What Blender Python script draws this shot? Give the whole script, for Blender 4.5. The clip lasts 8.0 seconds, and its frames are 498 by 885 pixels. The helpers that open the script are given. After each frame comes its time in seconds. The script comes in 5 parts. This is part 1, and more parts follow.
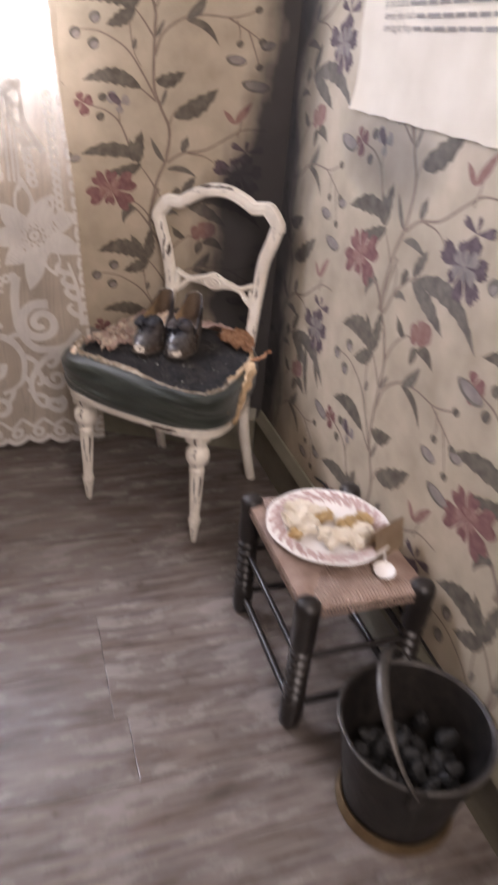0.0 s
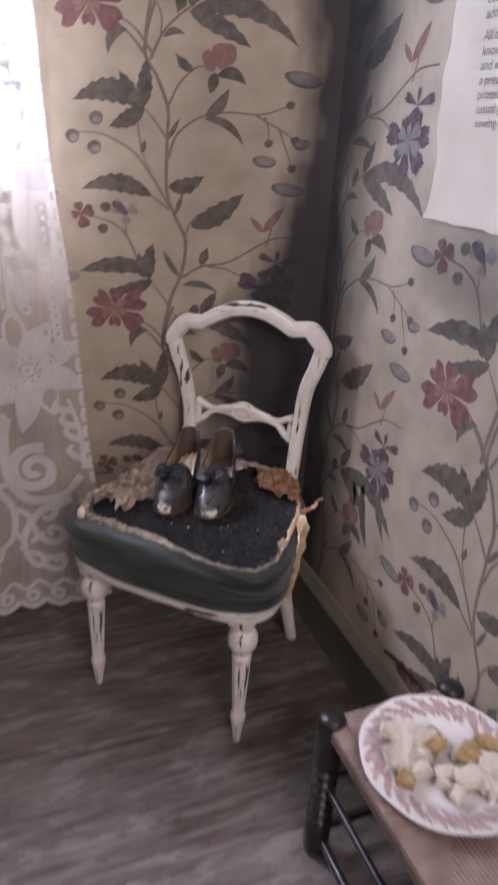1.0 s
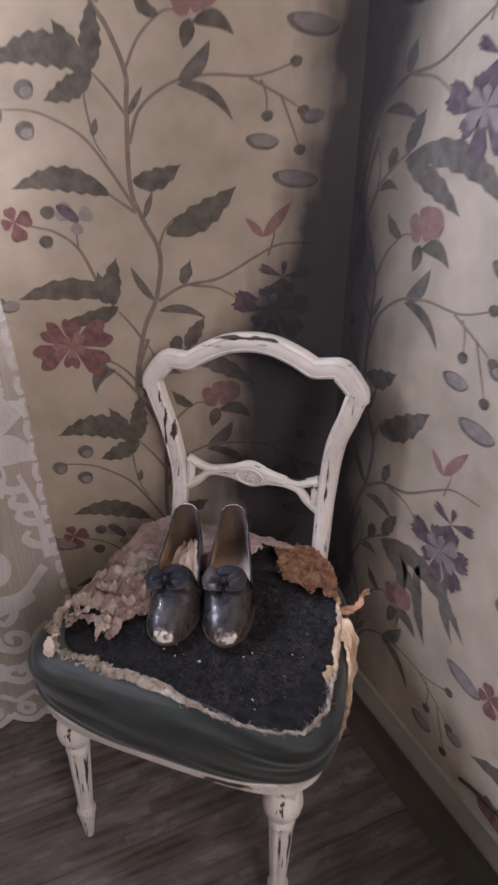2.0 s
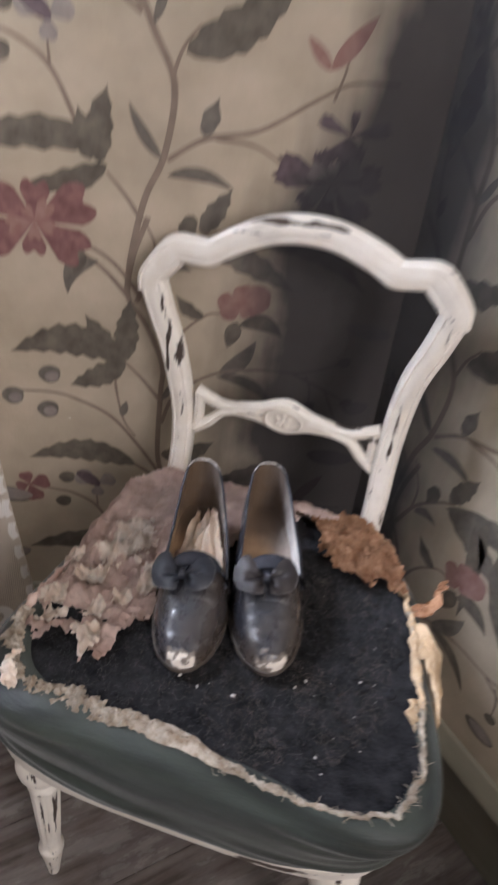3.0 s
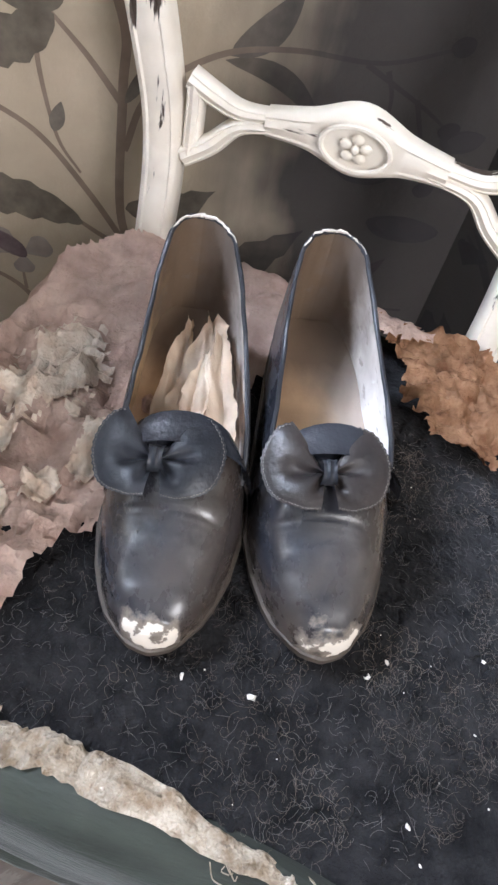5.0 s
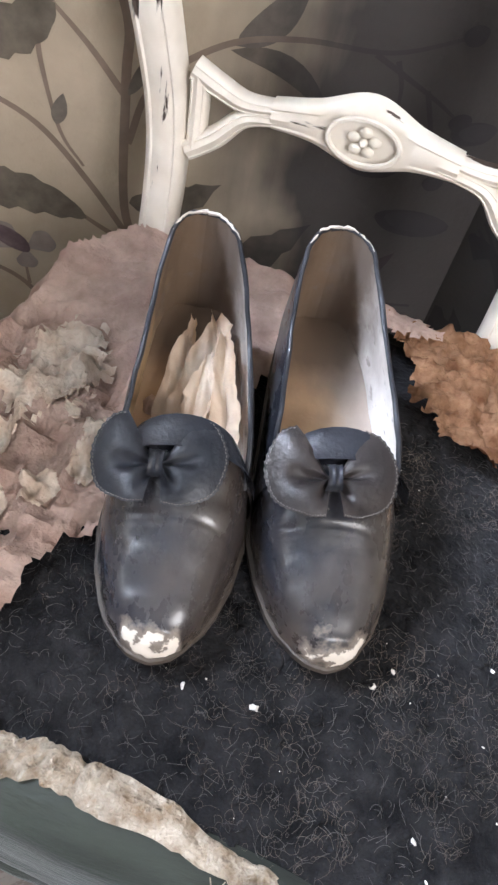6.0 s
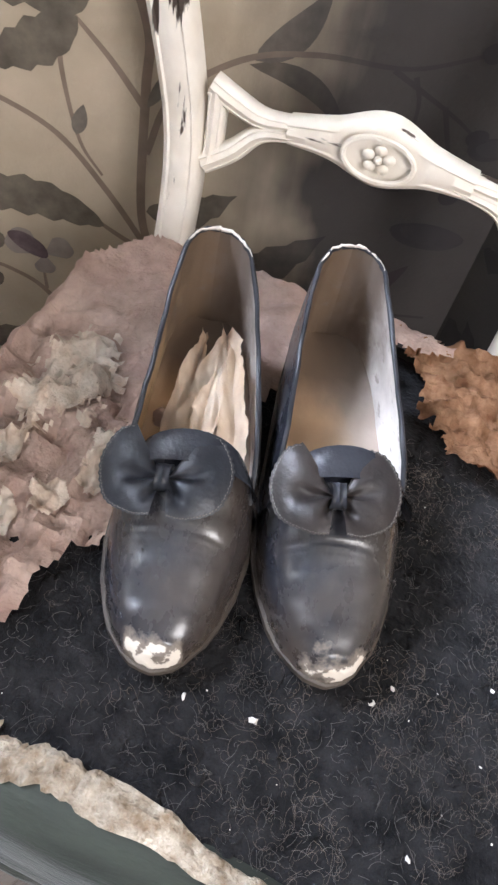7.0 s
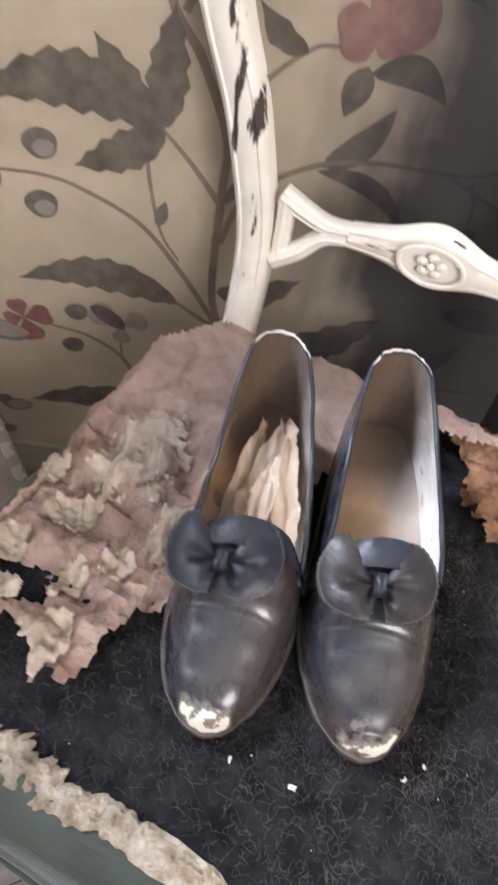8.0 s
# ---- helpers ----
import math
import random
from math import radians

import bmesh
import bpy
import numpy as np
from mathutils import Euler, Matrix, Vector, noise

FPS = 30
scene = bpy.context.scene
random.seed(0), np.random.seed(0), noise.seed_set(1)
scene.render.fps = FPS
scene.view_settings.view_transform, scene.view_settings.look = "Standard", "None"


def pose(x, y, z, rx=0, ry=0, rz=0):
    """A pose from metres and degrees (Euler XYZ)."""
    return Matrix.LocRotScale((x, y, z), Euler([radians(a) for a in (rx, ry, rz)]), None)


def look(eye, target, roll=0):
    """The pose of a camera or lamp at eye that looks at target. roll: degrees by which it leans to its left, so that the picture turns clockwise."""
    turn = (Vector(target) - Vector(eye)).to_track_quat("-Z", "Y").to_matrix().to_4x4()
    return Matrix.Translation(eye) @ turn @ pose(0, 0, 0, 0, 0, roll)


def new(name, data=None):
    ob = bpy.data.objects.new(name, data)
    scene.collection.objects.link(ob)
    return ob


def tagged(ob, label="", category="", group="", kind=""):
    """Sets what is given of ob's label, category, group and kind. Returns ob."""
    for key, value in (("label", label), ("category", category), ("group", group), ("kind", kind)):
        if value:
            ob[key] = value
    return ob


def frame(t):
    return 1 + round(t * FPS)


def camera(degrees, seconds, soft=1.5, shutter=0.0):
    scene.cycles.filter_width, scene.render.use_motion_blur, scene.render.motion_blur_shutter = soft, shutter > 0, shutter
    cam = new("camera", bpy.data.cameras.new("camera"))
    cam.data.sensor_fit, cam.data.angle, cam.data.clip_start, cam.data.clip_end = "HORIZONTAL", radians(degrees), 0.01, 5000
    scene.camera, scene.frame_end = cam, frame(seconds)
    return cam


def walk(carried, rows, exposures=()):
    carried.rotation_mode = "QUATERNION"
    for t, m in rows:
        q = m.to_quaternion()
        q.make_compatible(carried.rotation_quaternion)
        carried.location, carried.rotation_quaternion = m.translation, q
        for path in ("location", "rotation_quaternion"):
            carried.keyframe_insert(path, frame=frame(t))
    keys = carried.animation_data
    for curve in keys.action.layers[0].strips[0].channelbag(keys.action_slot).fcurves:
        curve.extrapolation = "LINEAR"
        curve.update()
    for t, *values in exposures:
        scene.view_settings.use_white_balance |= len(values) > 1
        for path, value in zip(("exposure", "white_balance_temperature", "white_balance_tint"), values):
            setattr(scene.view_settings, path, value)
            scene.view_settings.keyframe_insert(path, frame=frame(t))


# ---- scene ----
cam = camera(39.9, 8.0, soft=2.5, shutter=0.5)
PATH = [
    (0, (-0.785, -2.227, 1.274), (-0.184, -0.597, 0.282), 5.4),
    (0.3, (-0.765, -2.104, 1.263), (-0.233, -0.405, 0.351), 4.4),
    (0.5, (-0.793, -2.02, 1.285), (-0.222, -0.329, 0.381), 4.6),
    (1, (-0.816, -1.764, 1.29), (-0.127, -0.068, 0.483), 3.5),
    (1.5, (-0.779, -1.549, 1.32), (0.051, 0.112, 0.576), 2.6),
    (1.7, (-0.758, -1.44, 1.317), (0.017, 0.22, 0.514), 0.8),
    (2.8, (-0.707, -0.989, 1.234), (0.132, 0.464, 0.144), 4.0),
    (3, (-0.714, -0.917, 1.164), (0.188, 0.478, 0.051), 7.1),
    (3.5, (-0.641, -0.768, 1.062), (0.189, 0.427, -0.31), 8.3),
    (4, (-0.589, -0.675, 0.955), (0.226, 0.397, -0.524), 9.6),
    (4.5, (-0.562, -0.634, 0.92), (0.222, 0.389, -0.609), 11.4),
    (4.7, (-0.56, -0.619, 0.909), (0.241, 0.354, -0.644), 14.1),
    (6, (-0.549, -0.6, 0.901), (0.216, 0.348, -0.686), 14.2),
    (6.5, (-0.549, -0.596, 0.907), (0.202, 0.363, -0.679), 13.9),
    (7, (-0.544, -0.598, 0.911), (0.182, 0.37, -0.681), 14.0),
    (7.5, (-0.542, -0.594, 0.927), (0.127, 0.421, -0.662), 12.7),
    (8, (-0.552, -0.597, 0.966), (0.055, 0.516, -0.581), 10.2),
]
walk(cam, [(t, look(eye, target, roll)) for t, eye, target, roll in PATH],
     ((0, 1.45, 6250, 25), (0.5, 1.05, 5750, 27), (1.5, 0.95, 5750, 29), (3, 1.58, 5700, 18), (4.1, 2.26, 5450, 13), (5, 2.26, 5500, 13), (8, 2.31, 5700, 14)))

# ---- world and lights ----
world = bpy.data.worlds.new("world")
world.use_nodes = True
scene.world = world
sky = world.node_tree.nodes.new("ShaderNodeTexSky")
sky.sky_type, sky.sun_disc = "NISHITA", False
sky.sun_elevation, sky.sun_rotation = radians(49), radians(-41)
world.node_tree.links.new(sky.outputs[0], world.node_tree.nodes["Background"].inputs[0])
world.node_tree.nodes["Background"].inputs[1].default_value = 0.1


def area(name, m, sx, sy, watts, colour):
    lamp = bpy.data.lights.new(name, "AREA")
    lamp.shape, lamp.size, lamp.size_y, lamp.energy, lamp.color = "RECTANGLE", sx, sy, watts, colour
    ob = new(name, lamp)
    ob.matrix_world = m
    return ob


# overcast daylight: the sky before the north window, a wide veiled sun above it; plus a warm fill lamp added in an
# unseen south window
area("sky_light", look((-1.9, 1.75, 2.25), (-1.05, -1, 0.95)), 2.4, 1.8, 128, (0.80, 0.90, 1.0))
area("window_light", look((-0.49, -2.785, 1.84), (-0.5, -0.5, 0.65)), 0.90, 1.12, 12.0, (1.0, 0.89, 0.74))
sun = bpy.data.lights.new("sun", "SUN")
sun.energy, sun.angle, sun.color = 3.0, radians(16), (0.93, 0.96, 1.0)
new("sun", sun).matrix_world = look((-0.43, 0.50, 0.75), (0, 0, 0))


# ---- materials ----
def nodes_of(name):
    m = bpy.data.materials.new(name)
    m.use_nodes = True
    return m, m.node_tree.nodes, m.node_tree.links, m.node_tree.nodes["Principled BSDF"]


def noise_node(N, L, scale, detail=4.0, stretch=(1, 1, 1), rough=0.55, shift=(0, 0, 0)):
    tc, mp, nz = N.new("ShaderNodeTexCoord"), N.new("ShaderNodeMapping"), N.new("ShaderNodeTexNoise")
    mp.inputs["Scale"].default_value = stretch
    mp.inputs["Location"].default_value = shift
    nz.inputs["Scale"].default_value, nz.inputs["Detail"].default_value, nz.inputs["Roughness"].default_value = scale, detail, rough
    L.new(tc.outputs["Object"], mp.inputs[0])
    L.new(mp.outputs[0], nz.inputs["Vector"])
    return nz.outputs["Fac"]


def remap(N, L, value, a, b, c=0.0, d=1.0):
    r = N.new("ShaderNodeMapRange")
    for i, v in enumerate((a, b, c, d)):
        r.inputs[i + 1].default_value = v
    L.new(value, r.inputs[0])
    return r.outputs[0]


def mixed(N, L, fac, a, b):
    """Mix of two colours; each a tuple or a socket."""
    x = N.new("ShaderNodeMix")
    x.data_type = "RGBA"
    L.new(fac, x.inputs[0])
    for s, v in ((6, a), (7, b)):
        if isinstance(v, tuple):
            x.inputs[s].default_value = (*v, 1)
        else:
            L.new(v, x.inputs[s])
    return x.outputs[2]


def maths(N, L, op, a, b):
    x = N.new("ShaderNodeMath")
    x.operation = op
    for i, v in enumerate((a, b)):
        if isinstance(v, (int, float)):
            x.inputs[i].default_value = v
        else:
            L.new(v, x.inputs[i])
    return x.outputs[0]


def bumped(N, L, B, height, strength, distance):
    b = N.new("ShaderNodeBump")
    b.inputs["Strength"].default_value, b.inputs["Distance"].default_value = strength, distance
    L.new(height, b.inputs["Height"])
    L.new(b.outputs[0], B.inputs["Normal"])


def surface(name, c1, c2, scale=30, rough=0.6, bump=0.3, dist=0.002, stretch=(1, 1, 1), metal=0.0, big=3.0, vary=0.25, fine=None, rvary=0.12, sheen=0.0, spec=0.5):
    """Two-scale surface: grain between c1 and c2, slow patches that darken it, uneven gloss, fine relief."""
    m, N, L, B = nodes_of(name)
    g = noise_node(N, L, scale, 6, stretch)
    p = noise_node(N, L, big, 3, (1, 1, 1), 0.5, (3, 7, 1))
    col = mixed(N, L, remap(N, L, g, 0.32, 0.68), c1, c2)
    dark = mixed(N, L, remap(N, L, p, 0.35, 0.7, 0, vary), col, tuple(c * 0.45 for c in c1))
    L.new(dark, B.inputs["Base Color"])
    L.new(remap(N, L, p, 0.3, 0.7, rough - rvary, rough + rvary), B.inputs["Roughness"])
    B.inputs["Metallic"].default_value = metal
    B.inputs["Specular IOR Level"].default_value = spec
    B.inputs["Sheen Weight"].default_value = sheen
    bumped(N, L, B, noise_node(N, L, fine or scale * 3, 5, stretch), bump, dist)
    return m


def shade_and_grime(m, x0, y0, strength=0.95):
    """Paints shade and grime into a paper's or print's colour: a dark band with a ragged outline up the room corner,
    and a smear below the torn sheet.
    """
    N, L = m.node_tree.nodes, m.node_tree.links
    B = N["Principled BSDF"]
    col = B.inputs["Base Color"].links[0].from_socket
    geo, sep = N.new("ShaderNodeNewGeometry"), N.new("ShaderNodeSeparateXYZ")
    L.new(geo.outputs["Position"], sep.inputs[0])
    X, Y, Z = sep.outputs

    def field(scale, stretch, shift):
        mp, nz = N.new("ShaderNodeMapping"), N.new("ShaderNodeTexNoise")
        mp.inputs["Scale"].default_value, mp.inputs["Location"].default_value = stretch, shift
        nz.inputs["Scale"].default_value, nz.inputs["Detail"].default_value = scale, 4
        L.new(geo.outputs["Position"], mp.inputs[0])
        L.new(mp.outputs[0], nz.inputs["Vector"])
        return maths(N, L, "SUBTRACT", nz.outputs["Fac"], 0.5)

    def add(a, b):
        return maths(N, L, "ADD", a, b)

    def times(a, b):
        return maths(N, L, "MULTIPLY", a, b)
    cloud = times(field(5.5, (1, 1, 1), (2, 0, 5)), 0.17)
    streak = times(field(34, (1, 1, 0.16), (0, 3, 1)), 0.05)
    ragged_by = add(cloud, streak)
    # spread from the corner, wider lower down, and high up on the east wall
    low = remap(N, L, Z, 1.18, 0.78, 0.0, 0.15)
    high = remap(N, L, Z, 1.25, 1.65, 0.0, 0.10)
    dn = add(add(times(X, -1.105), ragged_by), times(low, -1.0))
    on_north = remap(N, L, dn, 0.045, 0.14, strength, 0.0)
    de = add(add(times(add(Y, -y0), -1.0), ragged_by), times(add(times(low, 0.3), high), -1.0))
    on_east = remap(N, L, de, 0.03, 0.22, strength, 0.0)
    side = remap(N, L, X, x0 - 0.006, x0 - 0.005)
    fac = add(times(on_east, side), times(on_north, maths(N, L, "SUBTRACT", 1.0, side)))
    # dark smear below the sheet, put into the colour
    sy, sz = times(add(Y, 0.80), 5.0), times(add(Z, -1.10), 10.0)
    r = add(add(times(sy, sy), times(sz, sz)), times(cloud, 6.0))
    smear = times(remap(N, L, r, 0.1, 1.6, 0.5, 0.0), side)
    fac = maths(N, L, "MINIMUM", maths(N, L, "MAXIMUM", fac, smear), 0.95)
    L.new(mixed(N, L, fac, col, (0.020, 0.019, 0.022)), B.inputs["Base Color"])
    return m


def chipped_paint(name, paint, paint2, wood, amount, stretch):
    """Old paint with chips along the grain that bare dark wood."""
    m, N, L, B = nodes_of(name)
    chip = noise_node(N, L, 30, 5, stretch, 0.6)
    patch = noise_node(N, L, 7, 2, (1, 1, 1), 0.5, (5, 1, 2))
    both = maths(N, L, "ADD", chip, maths(N, L, "MULTIPLY", patch, 0.45))
    mask = remap(N, L, both, amount, amount + 0.025)
    tone = mixed(N, L, remap(N, L, noise_node(N, L, 40, 5), 0.3, 0.7), paint, paint2)
    grime = mixed(N, L, remap(N, L, noise_node(N, L, 11, 4, (1, 1, 1), 0.6, (2, 2, 9)), 0.52, 0.75, 0, 0.5), tone, tuple(c * 0.55 for c in paint2))
    L.new(mixed(N, L, mask, grime, wood), B.inputs["Base Color"])
    L.new(remap(N, L, mask, 0, 1, 0.5, 0.75), B.inputs["Roughness"])
    h = maths(N, L, "SUBTRACT", maths(N, L, "MULTIPLY", noise_node(N, L, 90, 4), 0.3), mask)
    bumped(N, L, B, h, 0.5, 0.0012)
    return m


def island_wood(name, c1, c2, c3, rough):
    """Worn boards: a tone for each board, long grain, dull scuffs and gloss between them."""
    m, N, L, B = nodes_of(name)
    info = N.new("ShaderNodeObjectInfo")
    tone = mixed(N, L, info.outputs["Random"], c1, c2)
    tc, mp, add = N.new("ShaderNodeTexCoord"), N.new("ShaderNodeMapping"), N.new("ShaderNodeVectorMath")
    mp.inputs["Scale"].default_value = (1.6, 22, 22)
    nz = N.new("ShaderNodeTexNoise")
    nz.inputs["Scale"].default_value, nz.inputs["Detail"].default_value = 3.2, 7
    off = maths(N, L, "MULTIPLY", info.outputs["Random"], 40)
    L.new(tc.outputs["Object"], mp.inputs[0])
    L.new(mp.outputs[0], add.inputs[0])
    L.new(off, add.inputs[1])
    L.new(add.outputs[0], nz.inputs["Vector"])
    grain = nz.outputs["Fac"]
    worn = noise_node(N, L, 9, 7, (0.5, 1.5, 1), 0.68)
    col = mixed(N, L, remap(N, L, grain, 0.35, 0.7), tone, c3)
    col = mixed(N, L, remap(N, L, worn, 0.42, 0.68, 0, 0.55), col, (0.30, 0.275, 0.26))
    spots = noise_node(N, L, 26, 5, (1, 1, 1), 0.6, (4, 4, 4))
    col = mixed(N, L, remap(N, L, spots, 0.6, 0.74, 0, 0.5), col, (0.035, 0.028, 0.024))
    L.new(col, B.inputs["Base Color"])
    L.new(remap(N, L, worn, 0.35, 0.7, rough - 0.08, rough + 0.22), B.inputs["Roughness"])
    h = maths(N, L, "ADD", grain, maths(N, L, "MULTIPLY", spots, 0.6))
    bumped(N, L, B, h, 0.35, 0.002)
    return m


def leather(name, c1, c2, scuff_y, seed):
    """Polished leather, brown where the polish is gone, browner down one side, white where the toe is scuffed bare."""
    m, N, L, B = nodes_of(name)
    tc, sep = N.new("ShaderNodeTexCoord"), N.new("ShaderNodeSeparateXYZ")
    L.new(tc.outputs["Object"], sep.inputs[0])
    patch = noise_node(N, L, 16, 4, (1, 0.6, 1), 0.5, (seed, 2, 3))
    col = mixed(N, L, remap(N, L, patch, 0.44, 0.70, 0.0, 0.85), c1, c2)
    inner = maths(N, L, "ADD", sep.outputs["X"], maths(N, L, "MULTIPLY", maths(N, L, "SUBTRACT", patch, 0.5), 0.08))
    col = mixed(N, L, remap(N, L, inner, -0.008, -0.034, 0.0, 0.65), col, c2)
    rub = noise_node(N, L, 75, 6, (1, 0.45, 1), 0.65, (seed, 9, 2))
    col = mixed(N, L, remap(N, L, rub, 0.56, 0.74, 0.0, 0.30), col, (0.13, 0.12, 0.11))
    dark = noise_node(N, L, 38, 5, (1, 0.8, 1), 0.6, (2, seed, 4))
    col = mixed(N, L, remap(N, L, dark, 0.55, 0.72, 0.0, 0.6), col, (0.012, 0.012, 0.014))
    low = remap(N, L, sep.outputs["Z"], 0.012, 0.03, 0.55, 0.0)
    col = mixed(N, L, low, col, (0.10, 0.075, 0.055))
    tip = remap(N, L, sep.outputs["Y"], scuff_y + 0.006, scuff_y + 0.035, -0.34, 0.21)
    wear = maths(N, L, "ADD", noise_node(N, L, 44, 6, (1, 1, 1), 0.6, (seed, 5, 1)), tip)
    mask = remap(N, L, wear, 0.595, 0.62)
    fray = remap(N, L, wear, 0.49, 0.565)
    col = mixed(N, L, fray, col, (0.20, 0.17, 0.14))
    col = mixed(N, L, mask, col, (0.74, 0.68, 0.60))
    L.new(col, B.inputs["Base Color"])
    gloss = remap(N, L, maths(N, L, "ADD", maths(N, L, "MULTIPLY", patch, 0.5), maths(N, L, "MULTIPLY", rub, 0.5)), 0.42, 0.66, 0.20, 0.44)
    B.inputs["Coat Roughness"].default_value = 0.19
    L.new(remap(N, L, fray, 0, 1, 0.5, 0.0), B.inputs["Coat Weight"])
    L.new(remap(N, L, mask, 0, 1, 0.5, 0.12), B.inputs["Specular IOR Level"])
    L.new(maths(N, L, "ADD", gloss, maths(N, L, "MULTIPLY", fray, 0.42)), B.inputs["Roughness"])
    h = maths(N, L, "SUBTRACT", maths(N, L, "MULTIPLY", noise_node(N, L, 420, 3), 0.25), maths(N, L, "MULTIPLY", mask, 0.2))
    h = maths(N, L, "ADD", h, maths(N, L, "MULTIPLY", noise_node(N, L, 40, 2, (0.3, 2.2, 1)), 0.8))
    fine = noise_node(N, L, 230, 4, (1, 1, 1), 0.6, (seed, 1, 8))
    h = maths(N, L, "ADD", h, maths(N, L, "MULTIPLY", fine, 0.35))
    bumped(N, L, B, h, 0.34, 0.0009)
    return m


def worn_insole(name):
    """Insole: brown leather, much darker towards the heel, with greyed tread."""
    m, N, L, B = nodes_of(name)
    tc, sep = N.new("ShaderNodeTexCoord"), N.new("ShaderNodeSeparateXYZ")
    L.new(tc.outputs["Object"], sep.inputs[0])
    n = noise_node(N, L, 24, 5, (1, 0.6, 1))
    wob = maths(N, L, "MULTIPLY", maths(N, L, "SUBTRACT", n, 0.5), 0.05)
    col = mixed(N, L, remap(N, L, n, 0.3, 0.7), (0.27, 0.155, 0.075), (0.42, 0.28, 0.16))
    col = mixed(N, L, remap(N, L, maths(N, L, "ADD", sep.outputs["X"], wob), 0.012, -0.018, 0.0, 0.75), col, (0.27, 0.235, 0.205))
    col = mixed(N, L, remap(N, L, maths(N, L, "ADD", sep.outputs["Y"], wob), 0.045, 0.085, 0.85, 0.0), col, (0.075, 0.052, 0.036))
    L.new(col, B.inputs["Base Color"])
    B.inputs["Roughness"].default_value = 0.6
    bumped(N, L, B, noise_node(N, L, 90, 4), 0.35, 0.0012)
    return m


def lining(name):
    """Shoe lining: tan on one side, cracked whitish on the other, dark brown towards the heel."""
    m, N, L, B = nodes_of(name)
    tc, sep = N.new("ShaderNodeTexCoord"), N.new("ShaderNodeSeparateXYZ")
    L.new(tc.outputs["Object"], sep.inputs[0])
    n = noise_node(N, L, 45, 5)
    side = maths(N, L, "ADD", sep.outputs["X"], maths(N, L, "MULTIPLY", maths(N, L, "SUBTRACT", n, 0.5), 0.03))
    col = mixed(N, L, remap(N, L, side, -0.012, 0.006), (0.72, 0.68, 0.63), (0.56, 0.39, 0.21))
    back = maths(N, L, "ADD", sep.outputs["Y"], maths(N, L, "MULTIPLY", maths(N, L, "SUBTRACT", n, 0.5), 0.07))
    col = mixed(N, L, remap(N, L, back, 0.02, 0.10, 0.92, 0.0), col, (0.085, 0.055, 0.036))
    crack = noise_node(N, L, 120, 4, (1, 0.5, 1), 0.6, (3, 1, 5))
    col = mixed(N, L, remap(N, L, crack, 0.58, 0.66, 0, 0.6), col, (0.13, 0.10, 0.08))
    L.new(col, B.inputs["Base Color"])
    B.inputs["Roughness"].default_value = 0.65
    bumped(N, L, B, crack, 0.4, 0.0012)
    return m


def lace_net(name, colour, solid):
    """Cotton net that lets part of the light through its holes and glows a little with light from behind."""
    m, N, L, B = nodes_of(name)
    N.remove(B)
    dif, tra, clear = N.new("ShaderNodeBsdfDiffuse"), N.new("ShaderNodeBsdfTranslucent"), N.new("ShaderNodeBsdfTransparent")
    tone = mixed(N, L, remap(N, L, noise_node(N, L, 9, 4), 0.3, 0.7), colour, tuple(c * 0.8 for c in colour))
    L.new(tone, dif.inputs[0])
    L.new(tone, tra.inputs[0])
    a, b = N.new("ShaderNodeMixShader"), N.new("ShaderNodeMixShader")
    a.inputs[0].default_value = 0.32
    L.new(dif.outputs[0], a.inputs[1])
    L.new(tra.outputs[0], a.inputs[2])
    tc, mp, ck = N.new("ShaderNodeTexCoord"), N.new("ShaderNodeMapping"), N.new("ShaderNodeTexVoronoi")
    ck.inputs["Scale"].default_value, ck.inputs["Randomness"].default_value = 330, 0.12
    L.new(tc.outputs["Object"], mp.inputs[0])
    L.new(mp.outputs[0], ck.inputs["Vector"])
    hole = remap(N, L, ck.outputs["Distance"], 0.22, 0.34, solid - 0.3, min(1.0, solid + 0.15))
    L.new(hole, b.inputs[0])
    L.new(clear.outputs[0], b.inputs[1])
    L.new(a.outputs[0], b.inputs[2])
    L.new(b.outputs[0], N["Material Output"].inputs[0])
    return m


M_PAPER = surface("wallpaper", (0.53, 0.445, 0.335), (0.40, 0.332, 0.238), 11, 0.74, 0.5, 0.0015, big=3.1, vary=0.30, fine=170)
M_STEM = surface("print_stem", (0.20, 0.15, 0.115), (0.27, 0.21, 0.16), 40, 0.75, 0.1)
M_LEAF = surface("print_leaf", (0.088, 0.076, 0.058), (0.185, 0.155, 0.118), 45, 0.75, 0.1, big=16, vary=0.3)
M_LEAF2 = surface("print_leaf_light", (0.115, 0.10, 0.082), (0.20, 0.172, 0.14), 60, 0.75, 0.1, big=16)
M_RED = surface("print_red", (0.165, 0.07, 0.066), (0.27, 0.14, 0.125), 65, 0.75, 0.1, big=24, vary=0.3)
M_ROSE = surface("print_rose", (0.25, 0.125, 0.105), (0.34, 0.21, 0.175), 60, 0.75, 0.1)
M_PURPLE = surface("print_purple", (0.080, 0.054, 0.060), (0.170, 0.125, 0.135), 60, 0.75, 0.1, big=26, vary=0.35)
M_BLUE = surface("print_blue", (0.22, 0.195, 0.18), (0.33, 0.285, 0.25), 45, 0.75, 0.1)
# corner shade and grime, painted into paper and print colours alike
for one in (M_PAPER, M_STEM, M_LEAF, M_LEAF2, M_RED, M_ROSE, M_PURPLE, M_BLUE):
    shade_and_grime(one, 0.0, -0.19)
M_PLASTER = surface("plain_plaster", (0.24, 0.21, 0.18), (0.29, 0.25, 0.22), 9, 0.8, 0.3)
